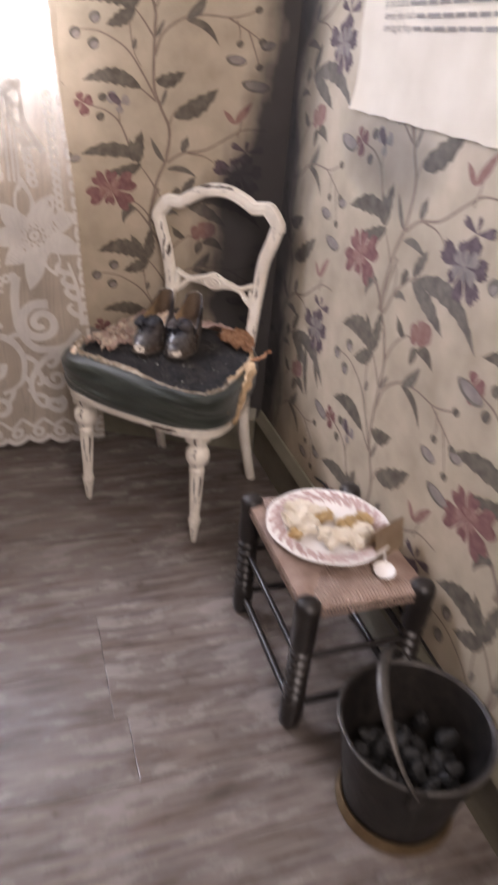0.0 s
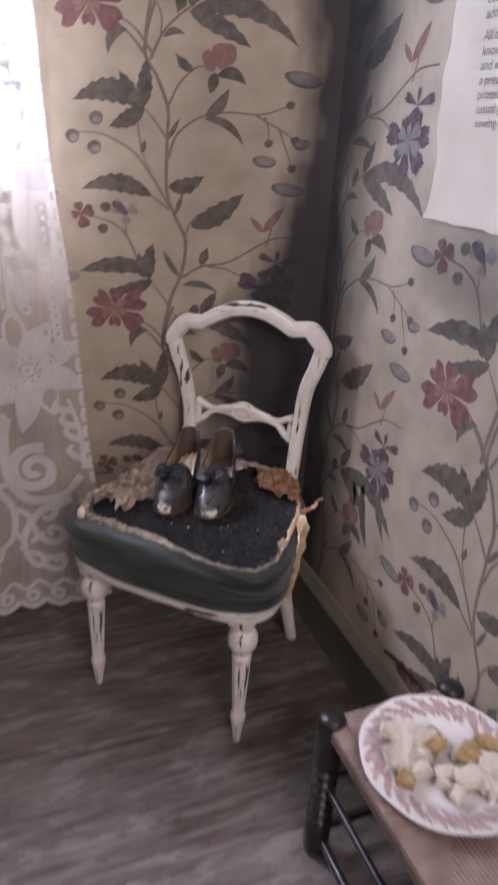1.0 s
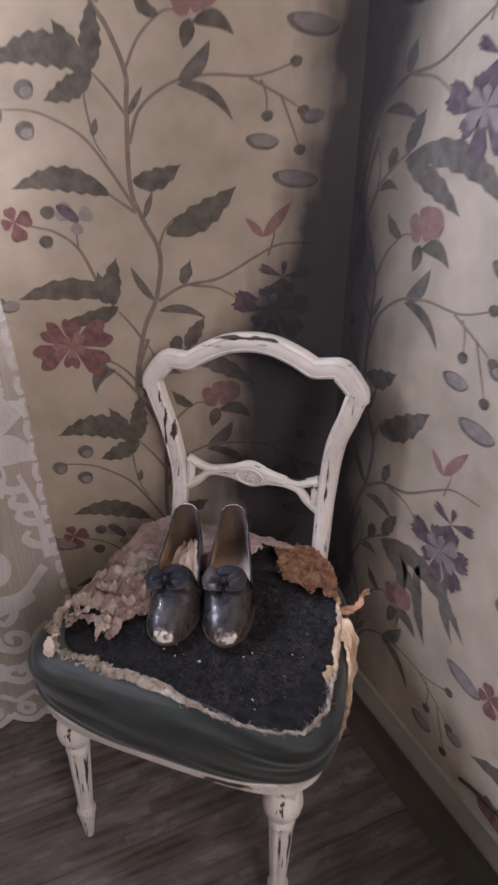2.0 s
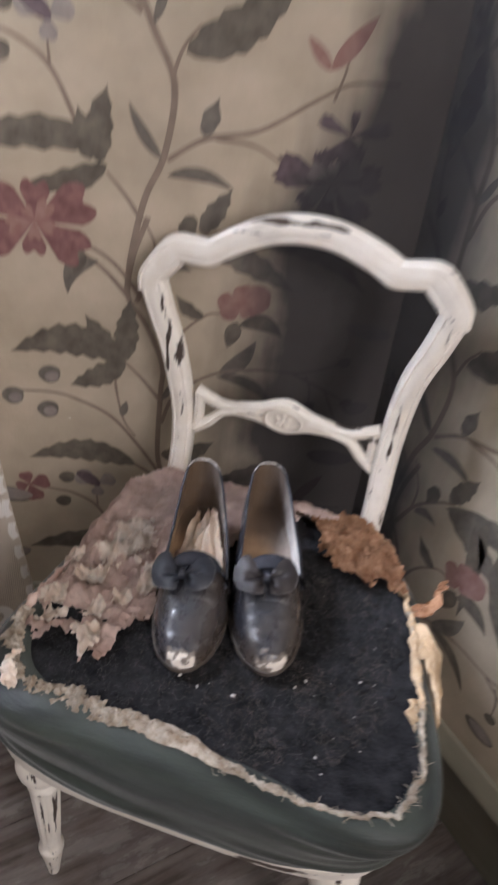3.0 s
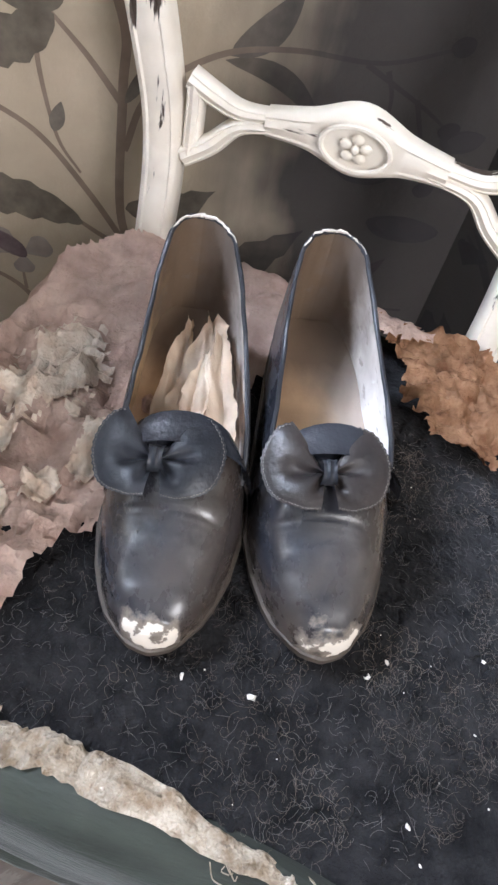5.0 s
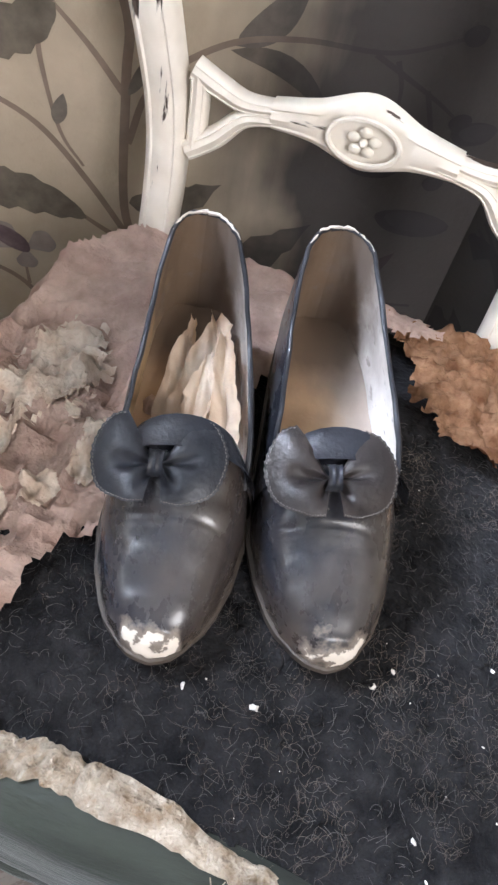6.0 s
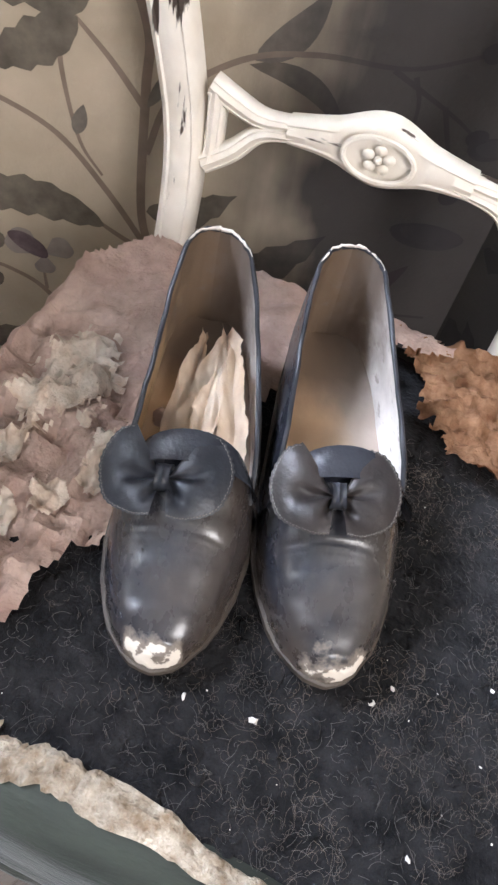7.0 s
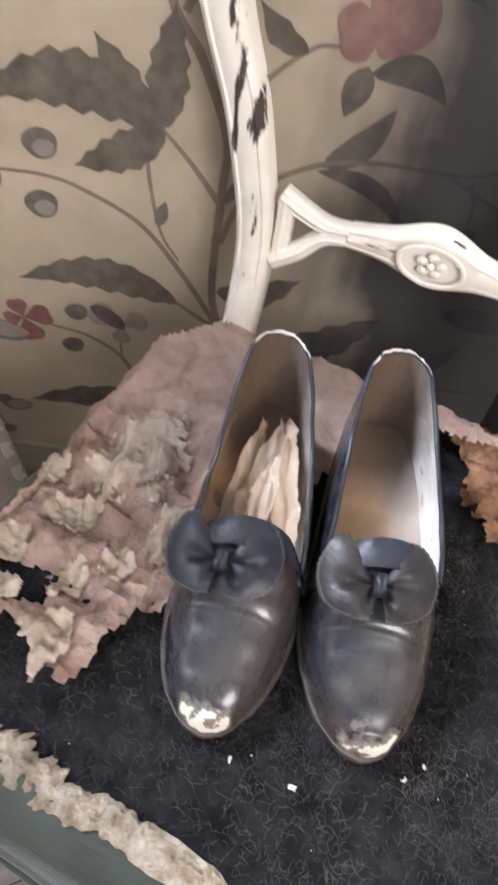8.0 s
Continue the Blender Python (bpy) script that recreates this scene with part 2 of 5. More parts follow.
M_CEIL = surface("ceiling_paint", (0.76, 0.75, 0.73), (0.82, 0.81, 0.79), 6, 0.85, 0.2)
M_BASE = surface("skirting_paint", (0.20, 0.185, 0.135), (0.26, 0.24, 0.18), 25, 0.42, 0.3, stretch=(1, 0.2, 1), vary=0.4)
M_FRAME = surface("window_paint", (0.62, 0.58, 0.52), (0.7, 0.66, 0.6), 25, 0.45, 0.2)
M_BOARD = island_wood("floor_boards", (0.205, 0.170, 0.147), (0.125, 0.105, 0.096), (0.065, 0.050, 0.043), 0.17)
M_GAP = surface("floor_joints", (0.012, 0.010, 0.009), (0.02, 0.016, 0.014), 40, 0.9)
M_NET = lace_net("lace_net", (0.86, 0.80, 0.72), 0.42)
M_NET2 = lace_net("lace_ground", (0.68, 0.60, 0.50), 0.80)
M_LACE = lace_net("lace_thread", (0.95, 0.92, 0.87), 1.1)
M_WHITE = chipped_paint("chair_paint", (0.86, 0.81, 0.72), (0.80, 0.735, 0.63), (0.055, 0.038, 0.028), 0.835, (1.7, 1.7, 0.13))
M_WHITE_X = chipped_paint("crest_paint", (0.86, 0.81, 0.72), (0.80, 0.735, 0.63), (0.075, 0.052, 0.038), 0.845, (0.22, 1.7, 1.5))
M_FELT = surface("black_felt", (0.005, 0.005, 0.006), (0.027, 0.026, 0.028), 60, 0.95, 0.8, 0.004, big=14, vary=0.4, fine=260, sheen=0.06, spec=0.1)
M_VELVET = surface("green_velvet", (0.016, 0.020, 0.0155), (0.060, 0.071, 0.056), 11, 0.46, 0.22, 0.004, stretch=(0.5, 0.5, 5), big=5, vary=0.55, fine=160, sheen=0.2, spec=0.3)
M_FRAY = surface("frayed_wadding", (0.29, 0.22, 0.15), (0.62, 0.55, 0.45), 90, 0.95, 1.0, 0.005, big=34, vary=0.6, spec=0.1)
M_CLOTH = surface("torn_linen", (0.56, 0.385, 0.31), (0.84, 0.66, 0.555), 34, 0.92, 0.8, 0.004, big=13, vary=0.45, fine=190, spec=0.15)
M_CLOTH2 = surface("cream_wadding", (0.78, 0.62, 0.48), (0.94, 0.86, 0.75), 60, 0.95, 0.9, 0.004, big=25, vary=0.3, spec=0.1)
M_RUST = surface("brown_wadding", (0.30, 0.145, 0.075), (0.60, 0.36, 0.21), 60, 0.95, 0.9, 0.004, big=25, vary=0.55, spec=0.1)
M_TAN = surface("tan_webbing", (0.50, 0.35, 0.20), (0.66, 0.50, 0.33), 70, 0.9, 0.8, 0.003, big=22, vary=0.5, spec=0.1)
M_LINT = surface("white_lint", (0.72, 0.68, 0.62), (0.8, 0.77, 0.72), 200, 0.9)
M_HAIR = surface("horsehair", (0.05, 0.048, 0.046), (0.15, 0.14, 0.13), 20, 0.7)
M_HAIR2 = surface("brown_horsehair", (0.075, 0.06, 0.048), (0.19, 0.15, 0.115), 20, 0.7)
M_SHOE_A = leather("shoe_leather", (0.022, 0.026, 0.037), (0.058, 0.044, 0.034), 0.215, 1.0)
M_SHOE_B = leather("shoe_leather", (0.023, 0.025, 0.033), (0.062, 0.048, 0.036), 0.213, 6.0)
M_BOW = surface("bow_leather", (0.038, 0.043, 0.056), (0.070, 0.073, 0.087), 30, 0.34, 0.3, 0.0015, fine=300, rvary=0.2)
M_BOW2 = surface("worn_bow_leather", (0.046, 0.040, 0.040), (0.085, 0.071, 0.066), 30, 0.36, 0.3, 0.0015, fine=300, rvary=0.2)
M_BIND = surface("topline_binding", (0.016, 0.017, 0.021), (0.034, 0.035, 0.042), 60, 0.5, 0.4, 0.001, spec=0.3)
M_STITCH = surface("stitching", (0.17, 0.16, 0.15), (0.25, 0.23, 0.21), 100, 0.8)
M_LINING = lining("shoe_lining")
M_PALE = surface("pale_fray", (0.44, 0.39, 0.34), (0.62, 0.57, 0.51), 120, 0.85)
M_INSOLE = worn_insole("insole_leather")
M_TORN = surface("torn_insole", (0.76, 0.56, 0.38), (0.95, 0.86, 0.74), 22, 0.7, 0.5, 0.002, big=30, vary=0.45)
M_SOLE = surface("sole_leather", (0.05, 0.04, 0.033), (0.10, 0.08, 0.062), 40, 0.6, 0.3)
M_BLACKWOOD = surface("ebonised_wood", (0.012, 0.010, 0.010), (0.028, 0.023, 0.021), 25, 0.38, 0.3)
M_RUSH = surface("woven_rush", (0.27, 0.185, 0.145), (0.40, 0.30, 0.25), 30, 0.62, 0.5, 0.002, big=7, vary=0.5)
M_CHINA = surface("white_china", (0.74, 0.70, 0.66), (0.80, 0.77, 0.74), 30, 0.16, 0.05)
M_TRANSFER = surface("china_print", (0.40, 0.27, 0.25), (0.58, 0.45, 0.42), 60, 0.2, 0.05)
M_BREAD = surface("stale_bread", (0.66, 0.58, 0.45), (0.76, 0.70, 0.60), 60, 0.85, 0.8, 0.003, big=30, vary=0.25)
M_CRUST = surface("bread_crust", (0.36, 0.23, 0.09), (0.50, 0.36, 0.18), 60, 0.8, 0.7, 0.003)
M_CARD = surface("tan_card", (0.36, 0.27, 0.18), (0.43, 0.33, 0.23), 40, 0.7, 0.2)
M_IRON = surface("black_iron", (0.014, 0.013, 0.013), (0.040, 0.034, 0.030), 35, 0.52, 0.4, metal=0.3)
M_BRASS = surface("tarnished_brass", (0.22, 0.15, 0.08), (0.34, 0.25, 0.14), 30, 0.4, 0.3, metal=0.8)
M_STEEL = surface("worn_handle", (0.075, 0.07, 0.066), (0.15, 0.14, 0.13), 40, 0.42, 0.3, metal=0.7)
M_COAL = surface("coal", (0.008, 0.008, 0.009), (0.022, 0.022, 0.023), 60, 0.55, 0.7, 0.004)
M_SHEET = surface("aged_paper", (0.66, 0.59, 0.48), (0.73, 0.66, 0.55), 9, 0.8, 0.2, 0.001, big=4, vary=0.14, fine=160)
M_INK = surface("printing_ink", (0.24, 0.215, 0.19), (0.32, 0.29, 0.26), 90, 0.8)


def glass():
    m, N, L, B = nodes_of("window_glass")
    B.inputs["Transmission Weight"].default_value, B.inputs["Roughness"].default_value = 1.0, 0.02
    B.inputs["Base Color"].default_value = (0.95, 0.97, 0.97, 1)
    return m


M_GLASS = glass()


# ---- mesh helpers ----
def part(name, bm, material, parent=None, label="", smooth=True, m=None):
    """Links a bmesh as one mesh object, under a thing or a part."""
    me = bpy.data.meshes.new(name)
    bm.normal_update()
    bm.to_mesh(me)
    bm.free()
    for x in material if isinstance(material, (list, tuple)) else [material]:
        me.materials.append(x)
    if smooth:
        me.polygons.foreach_set("use_smooth", [True] * len(me.polygons))
        me.set_sharp_from_angle(angle=radians(42))
    ob = new(name, me)
    if m is not None:
        ob.matrix_basis = m
    if parent is not None:
        ob.parent = parent
    return tagged(ob, label)


def base(name, m, label, category, group=""):
    ob = new(name)
    ob.empty_display_size = 0.05
    ob.matrix_basis = m
    return tagged(ob, label, category, group)


def box(bm, lo, hi, bevel=0.0):
    r = bmesh.ops.create_cube(bm, size=1.0)
    c, s = [(a + b) / 2 for a, b in zip(lo, hi)], [abs(b - a) for a, b in zip(lo, hi)]
    bmesh.ops.transform(bm, matrix=Matrix.LocRotScale(c, None, s), verts=r["verts"])
    if bevel:
        es = list({e for v in r["verts"] for e in v.link_edges})
        bmesh.ops.bevel(bm, geom=es, offset=bevel, segments=2, affect="EDGES", profile=0.6)
    return bm


def skin(bm, rows, closed=False, mat=0):
    """Faces between rows of points of equal length."""
    vs = [[bm.verts.new(p) for p in r] for r in rows]
    n = len(rows[0])
    for a, b in zip(vs, vs[1:]):
        for i in range(n if closed else n - 1):
            j = (i + 1) % n
            f = bm.faces.new((a[i], a[j], b[j], b[i]))
            f.material_index = mat
    return vs


def cap(bm, ring, flip=False, mat=0):
    f = bm.faces.new(ring[::-1] if flip else ring)
    f.material_index = mat


def lathe(bm, profile, seg=28, mat=0, wobble=None):
    rows = []
    for r, z in profile:
        rows.append([((r + (wobble(i, z) if wobble else 0)) * math.cos(2 * math.pi * i / seg), (r + (wobble(i, z) if wobble else 0)) * math.sin(2 * math.pi * i / seg), z) for i in range(seg)])
    vs = skin(bm, rows, True, mat)
    return vs


def smooth_line(pts, per=6):
    """Catmull-Rom line through the points, of any dimension."""
    P = [np.array(p, float) for p in pts]
    if len(P) == 2:
        return [P[0] + (P[1] - P[0]) * k / per for k in range(per + 1)]
    P = [2 * P[0] - P[1], *P, 2 * P[-1] - P[-2]]
    out = []
    for a, b, c, d in zip(P, P[1:], P[2:], P[3:]):
        for k in range(per):
            t = k / per
            out.append(0.5 * (2 * b + (c - a) * t + (2 * a - 5 * b + 4 * c - d) * t * t + (3 * b - a - 3 * c + d) * t ** 3))
    return out + [P[-2]]


def tube(bm, pts, radius, seg=10, flat=1.0, mat=0, side=(0, 1, 0), ends=True):
    """Sweeps a rounded section along points; radius a number or a function of 0..1; flat squeezes it along side."""
    pts = [Vector(p) for p in pts]
    rows = []
    for i, p in enumerate(pts):
        d = (pts[min(i + 1, len(pts) - 1)] - pts[max(i - 1, 0)]).normalized()
        s = Vector(side)
        s = (s - d * s.dot(d)).normalized()
        t = d.cross(s)
        r = radius(i / (len(pts) - 1)) if callable(radius) else radius
        rows.append([p + s * (r * flat * math.sin(2 * math.pi * k / seg)) + t * (r * math.cos(2 * math.pi * k / seg)) for k in range(seg)])
    vs = skin(bm, rows, True, mat)
    if ends:
        cap(bm, vs[0], True, mat)
        cap(bm, vs[-1], False, mat)
    return vs


def lumpy(bm, amount, scale, seed=0.0):
    for v in bm.verts:
        v.co += noise.noise_vector(v.co * scale + Vector((seed, seed * 1.7, seed * 0.3))) * amount


def ramp(x, table):
    """Smooth value at x between the (place, value) pairs of a table."""
    if x <= table[0][0]:
        return table[0][1]
    for (a, p), (b, q) in zip(table, table[1:]):
        if x <= b:
            t = (x - a) / (b - a)
            return p + (q - p) * (t * t * (3 - 2 * t) * 0.5 + t * 0.5)
    return table[-1][1]


# ---- the room ----
WEST, SOUTH, TOP = -2.8, -2.82, 2.5
BACK = 0.1014                             # face of the window wall
NOOK = pose(0, -0.19, 0, 0, 0, -25.17)    # the slanted wall that closes the corner, along its own x
NOOK_L = 0.685
WIN = (-2.30, -0.668, 1.19, 2.40)      # window in the north wall: x, x, z, z
FILL_WIN = (-0.96, -0.02, 1.25, 2.42)         # unseen window added in the south wall for the fill lamp


def wall_ns(name, y0, y1, hole, material):
    bm = bmesh.new()
    a, b, c, d = hole
    box(bm, (WEST - 0.2, y0, -0.05), (a, y1, TOP + 0.05))
    box(bm, (b, y0, -0.05), (0.0, y1, TOP + 0.05))
    box(bm, (a, y0, -0.05), (b, y1, c))
    box(bm, (a, y0, d), (b, y1, TOP + 0.05))
    return tagged(part(name, bm, material, smooth=False), kind="structure")


tagged(wall_ns("wall_north", BACK, BACK + 0.36, WIN, M_PAPER), "cream floral wallpapered wall with a window opening", "wall")
bm = bmesh.new()
box(bm, (-NOOK_L, 0.0, -0.05), (0.0, 0.10, TOP + 0.05))
north = tagged(part("wall_corner", bm, M_PAPER, smooth=False, m=NOOK), "slanting floral wallpapered wall, painted darker towards the corner", "wall", kind="structure")
tagged(wall_ns("wall_south", SOUTH - 0.3, SOUTH, FILL_WIN, M_PLASTER), "unseen plain plastered wall with an added window opening", "wall")
bm = bmesh.new()
box(bm, (0.0, SOUTH - 0.3, -0.05), (0.3, BACK + 0.36, TOP + 0.05))
east = tagged(part("wall_east", bm, M_PAPER, smooth=False), "cream floral wallpapered wall in cool daylight", "wall", kind="structure")
bm = bmesh.new()
box(bm, (WEST - 0.2, SOUTH, -0.05), (WEST, BACK, TOP + 0.05))
tagged(part("wall_west", bm, M_PLASTER, smooth=False), "plain plastered wall", "wall", kind="structure")
bm = bmesh.new()
box(bm, (WEST, SOUTH, TOP), (0.0, BACK, TOP + 0.12))
tagged(part("ceiling", bm, M_CEIL, smooth=False), "plain painted ceiling", "ceiling", kind="structure")


def window(name, hole, y, out, label, depth=0.115):
    """Sash window in an opening: frame, sill, bars and panes. out: +1 where outside lies at greater y."""
    a, b, c, d = hole
    w = base(name, pose((a + b) / 2, y, c), label, "window")
    tagged(w, kind="structure")
    hw, h = (b - a) / 2, d - c
    bm = bmesh.new()
    for lo, hi in (((-hw, -0.03, 0), (-hw + 0.035, 0.03, h)), ((hw - 0.035, -0.03, 0), (hw, 0.03, h)), ((-hw + 0.035, -0.03, 0), (hw - 0.035, 0.03, 0.035)), ((-hw + 0.035, -0.03, h - 0.035), (hw - 0.035, 0.03, h))):
        box(bm, lo, hi, 0.004)
    part("window_frame", bm, M_FRAME, w)
    for k in (0, 1):
        bm = bmesh.new()
        if k:
            box(bm, (-0.011, -0.02, 0.035), (0.011, 0.02, h - 0.035), 0.003)
        else:
            box(bm, (-hw + 0.035, -0.018, h / 2 - 0.014), (hw - 0.035, 0.022, h / 2 + 0.014), 0.003)
        part("glazing_bar", bm, M_FRAME, w)
    bm = bmesh.new()
    box(bm, (-hw + 0.001, -out * depth, -0.012), (hw - 0.001, -out * 0.03, 0.012), 0.004)
    part("window_sill", bm, M_FRAME, w)
    for sx in (-1, 1):
        for k in (0, 1):
            bm = bmesh.new()
            box(bm, (min(0, sx) * (hw - 0.035), -0.002, 0.035 + k * (h / 2 - 0.035)), (max(0, sx) * (hw - 0.035), 0.002, h / 2 + k * (h / 2 - 0.035)))
            p = part("pane", bm, M_GLASS, w, smooth=False)
            p.visible_shadow = False


window("window_1", WIN, BACK + 0.30, 1, "unseen white-painted sash window added for the fill lamp behind a lace curtain", 0.28)
# added out of view, only to hold the warm fill lamp
window("unseen_window", FILL_WIN, SOUTH - 0.18, -1, "unseen white-painted sash window added for the fill lamp")


def skirting(name, a, b, inward, label, m=None):
    """Moulded skirting board along the wall foot from a to b."""
    prof = [(0.0, 0.0), (0.018, 0.0), (0.018, 0.108), (0.022, 0.112), (0.022, 0.120), (0.014, 0.128), (0.010, 0.140), (0.006, 0.147), (0.0, 0.149)]
    bm = bmesh.new()
    a, b, n = Vector(a), Vector(b), Vector(inward)
    rows = [[p + n * d + Vector((0, 0, z * 1.14)) for d, z in prof] for p in (a, a.lerp(b, 0.33), a.lerp(b, 0.66), b)]
    skin(bm, rows)
    return tagged(part(name, bm, M_BASE, m=m), label, "skirting board", kind="structure")


skirting("baseboard_east", (-0.001, -0.20, 0), (-0.001, SOUTH, 0), (-1, 0, 0), "olive painted moulded skirting board, scuffed")
skirting("baseboard_corner", (-0.016, -0.001, 0), (-NOOK_L, -0.001, 0), (0, -1, 0), "olive painted moulded skirting board in shadow", NOOK)
skirting("baseboard_north", (-0.63, BACK - 0.001, 0), (WEST, BACK - 0.001, 0), (0, -1, 0), "olive painted moulded skirting board behind the curtain")

# the ground under the boards
bm = bmesh.new()
box(bm, (WEST - 0.2, SOUTH - 0.3, -0.12), (0.3, BACK + 0.36, -0.012))
floor = tagged(part("floor", bm, M_GAP, smooth=False), "worn grey-brown wooden floorboards", "floor", kind="structure")


# ---- printed wallpaper pattern ----
class Print:
    """Flat shapes of the printed pattern, laid on a wall. at(a, b, h) gives the place of a point."""

    def __init__(self, at, keep, layer=0.0):
        self.bm, self.at, self.keep, self.layer, self.fat = bmesh.new(), at, keep, layer, 0.43

    def poly(self, pts, mat, h):
        if not all(self.keep(p[0], p[1]) for p in pts):
            return
        h = h * 0.38 + self.layer * 0.000009
        f = self.bm.faces.new([self.bm.verts.new(self.at(p[0], p[1], h)) for p in pts])
        f.material_index = mat

    def stem(self, pts, w, mat=0, taper=0.5):
        self.layer = (self.layer + 1) % 61
        line = smooth_line(pts, 7)
        n = len(line) - 1
        for i in range(n):
            q = []
            for k in (i, i + 1):
                d = line[min(k + 1, n)] - line[max(k - 1, 0)]
                d = d / (np.hypot(*d) + 1e-9)
                ww = w * self.fat * (1 - taper * k / n)
                q.append((line[k] + np.array((-d[1], d[0])) * ww, line[k] - np.array((-d[1], d[0])) * ww))
            self.poly([q[0][0], q[1][0], q[1][1], q[0][1]], mat, 0.0003)

    def leaf(self, a, b, width, mat=1, teeth=0, bend=0.0, h=0.0010):
        self.layer = (self.layer + 1) % 61
        a, b = np.array(a, float), np.array(b, float)
        d = b - a
        nrm = np.array((-d[1], d[0]))
        ln = np.hypot(*d)
        n = max(10, teeth * 4)
        side = []
        for s in (1, -1):
            pts = []
            for i in range(n + 1):
                t = i / n
                c = a + d * t + nrm * bend * 4 * t * (1 - t)
                w = width * math.sin(math.pi * t ** 0.8) ** 0.85
                if teeth:
                    w *= 0.70 + 0.32 * (1 - (t * teeth) % 1.0) ** 0.8
                pts.append(c + nrm / ln * s * w + d / ln * (0.004 * (1 - (t * teeth) % 1.0) if teeth else 0.0))
            side.append(pts)
        for i in range(n):
            self.poly([side[0][i], side[0][i + 1], side[1][i + 1], side[1][i]], mat, h)

    def flower(self, c, r, n, mat, turn=0.0, notch=0.2, fat=0.62, rag=0.0, h=0.0024):
        c = np.array(c, float)
        for k in range(n):
            self.layer = (self.layer + 1) % 61
            a0 = turn + 2 * math.pi * k / n
            rr = r * (0.86 + 0.24 * math.sin(k * 2.4 + turn * 3))
            pts = [c]
            m = 13
            for i in range(m + 1):
                t = i / m * 2 - 1
                rad = rr * (1 - 0.30 * abs(t) ** 2.5 - notch * math.exp(-(t * 3.2) ** 2) + rag * math.sin(i * 2.7 + k))
                ang = a0 + t * math.pi / n * fat * 1.35
                pts.append(c + rad * np.array((math.cos(ang), math.sin(ang))))
            self.poly(pts, mat, h)

    def blob(self, c, rx, ry, mat, turn=0.0, h=0.0024):
        self.layer = (self.layer + 1) % 61
        c, t = np.array(c, float), turn
        pts = []
        for i in range(18):
            a = 2 * math.pi * i / 18
            x, y = rx * math.cos(a) * (1 + 0.07 * math.sin(3 * a)), ry * math.sin(a)
            pts.append(c + np.array((x * math.cos(t) - y * math.sin(t), x * math.sin(t) + y * math.cos(t))))
        self.poly(pts, mat, h)

    def motif(self, ox, oz, whole=True, droop=False):
        """One repeat of the pattern: a climbing stem with leaves, berries and five kinds of flower."""
        o = np.array((ox, oz))
        P = lambda *q: [o + np.array(p) for p in q]
        S = self.stem
        S(P((0.128, -0.094), (0.134, -0.037), (0.152, 0.044), (0.177, 0.104), (0.187, 0.189), (0.158, 0.252), (0.137, 0.314), (0.138, 0.441), (0.139, 0.497), (0.112, 0.565), (0.085, 0.609), (0.091, 0.669), (0.112, 0.73)), 0.011, 0, 0.15)
        S(P((0.096, 0.60), (0.127, 0.658), (0.169, 0.697), (0.199, 0.715)), 0.009)
        S(P((0.085, 0.609), (0.048, 0.65), (0.006, 0.68)), 0.009)
        S(P((0.121, 0.652), (0.122, 0.692), (0.102, 0.733)), 0.006)
        S(P((0.139, 0.502), (0.165, 0.552), (0.203, 0.587), (0.227, 0.592)), 0.007)
        S(P((0.14, 0.384), (0.162, 0.442), (0.22, 0.484), (0.285, 0.497), (0.366, 0.497), (0.435, 0.52)), 0.008)
        S(P((0.352, 0.494), (0.416, 0.463), (0.445, 0.446)), 0.006)
        S(P((0.408, 0.469), (0.432, 0.415), (0.445, 0.384)), 0.006)
        S(P((0.373, 0.491), (0.383, 0.468), (0.385, 0.438)), 0.006)
        S(P((0.137, 0.43), (0.108, 0.468), (0.076, 0.502)), 0.008)
        S(P((0.065, 0.493), (0.066, 0.45), (0.078, 0.389), (0.098, 0.355)), 0.006)
        S(P((0.145, 0.271), (0.103, 0.337), (0.057, 0.394), (0.0, 0.425), (-0.038, 0.435), (-0.085, 0.435)), 0.008)
        S(P((0.145, 0.265), (0.107, 0.29), (0.083, 0.308)), 0.008)
        S(P((0.183, 0.195), (0.197, 0.233), (0.217, 0.258)), 0.007)
        S(P((0.181, 0.097), (0.23, 0.128), (0.301, 0.145), (0.373, 0.189), (0.417, 0.212), (0.478, 0.216)), 0.008)
        S(P((0.244, 0.13), (0.301, 0.124), (0.353, 0.094)), 0.006)
        S(P((0.072, 0.11), (0.034, 0.193), (-0.007, 0.225), (-0.042, 0.234), (-0.075, 0.241)), 0.008)
        S(P((0.032, 0.20), (0.03, 0.235)), 0.005)
        S(P((0.145, 0.017), (0.125, 0.046), (0.1, 0.075)), 0.008)
        S(P((0.148, -0.10), (0.10, -0.045), (0.03, -0.012)), 0.008)
        S(P((0.395, 0.19), (0.405, 0.23), (0.400, 0.25)), 0.005)
        # leaves: base, tip, half width, tone, teeth, bend
        V = self.leaf
        for a, b, w, m, t, c in (
            ((0.085, 0.502), (-0.092, 0.505), 0.029, 1, 7, -0.16), ((0.085, 0.50), (-0.004, 0.452), 0.021, 1, 5, 0.05), ((0.078, 0.495), (0.088, 0.602), 0.020, 1, 5, 0.0), ((0.07, 0.50), (0.022, 0.572), 0.017, 1, 4, 0.0),
            ((0.103, 0.296), (-0.079, 0.302), 0.024, 1, 7, -0.13), ((0.197, 0.225), (0.330, 0.314), 0.027, 1, 5, -0.06), ((0.138, 0.318), (0.229, 0.350), 0.021, 1, 4, -0.1)):
            V(*P(a, b), w, m, t, c)
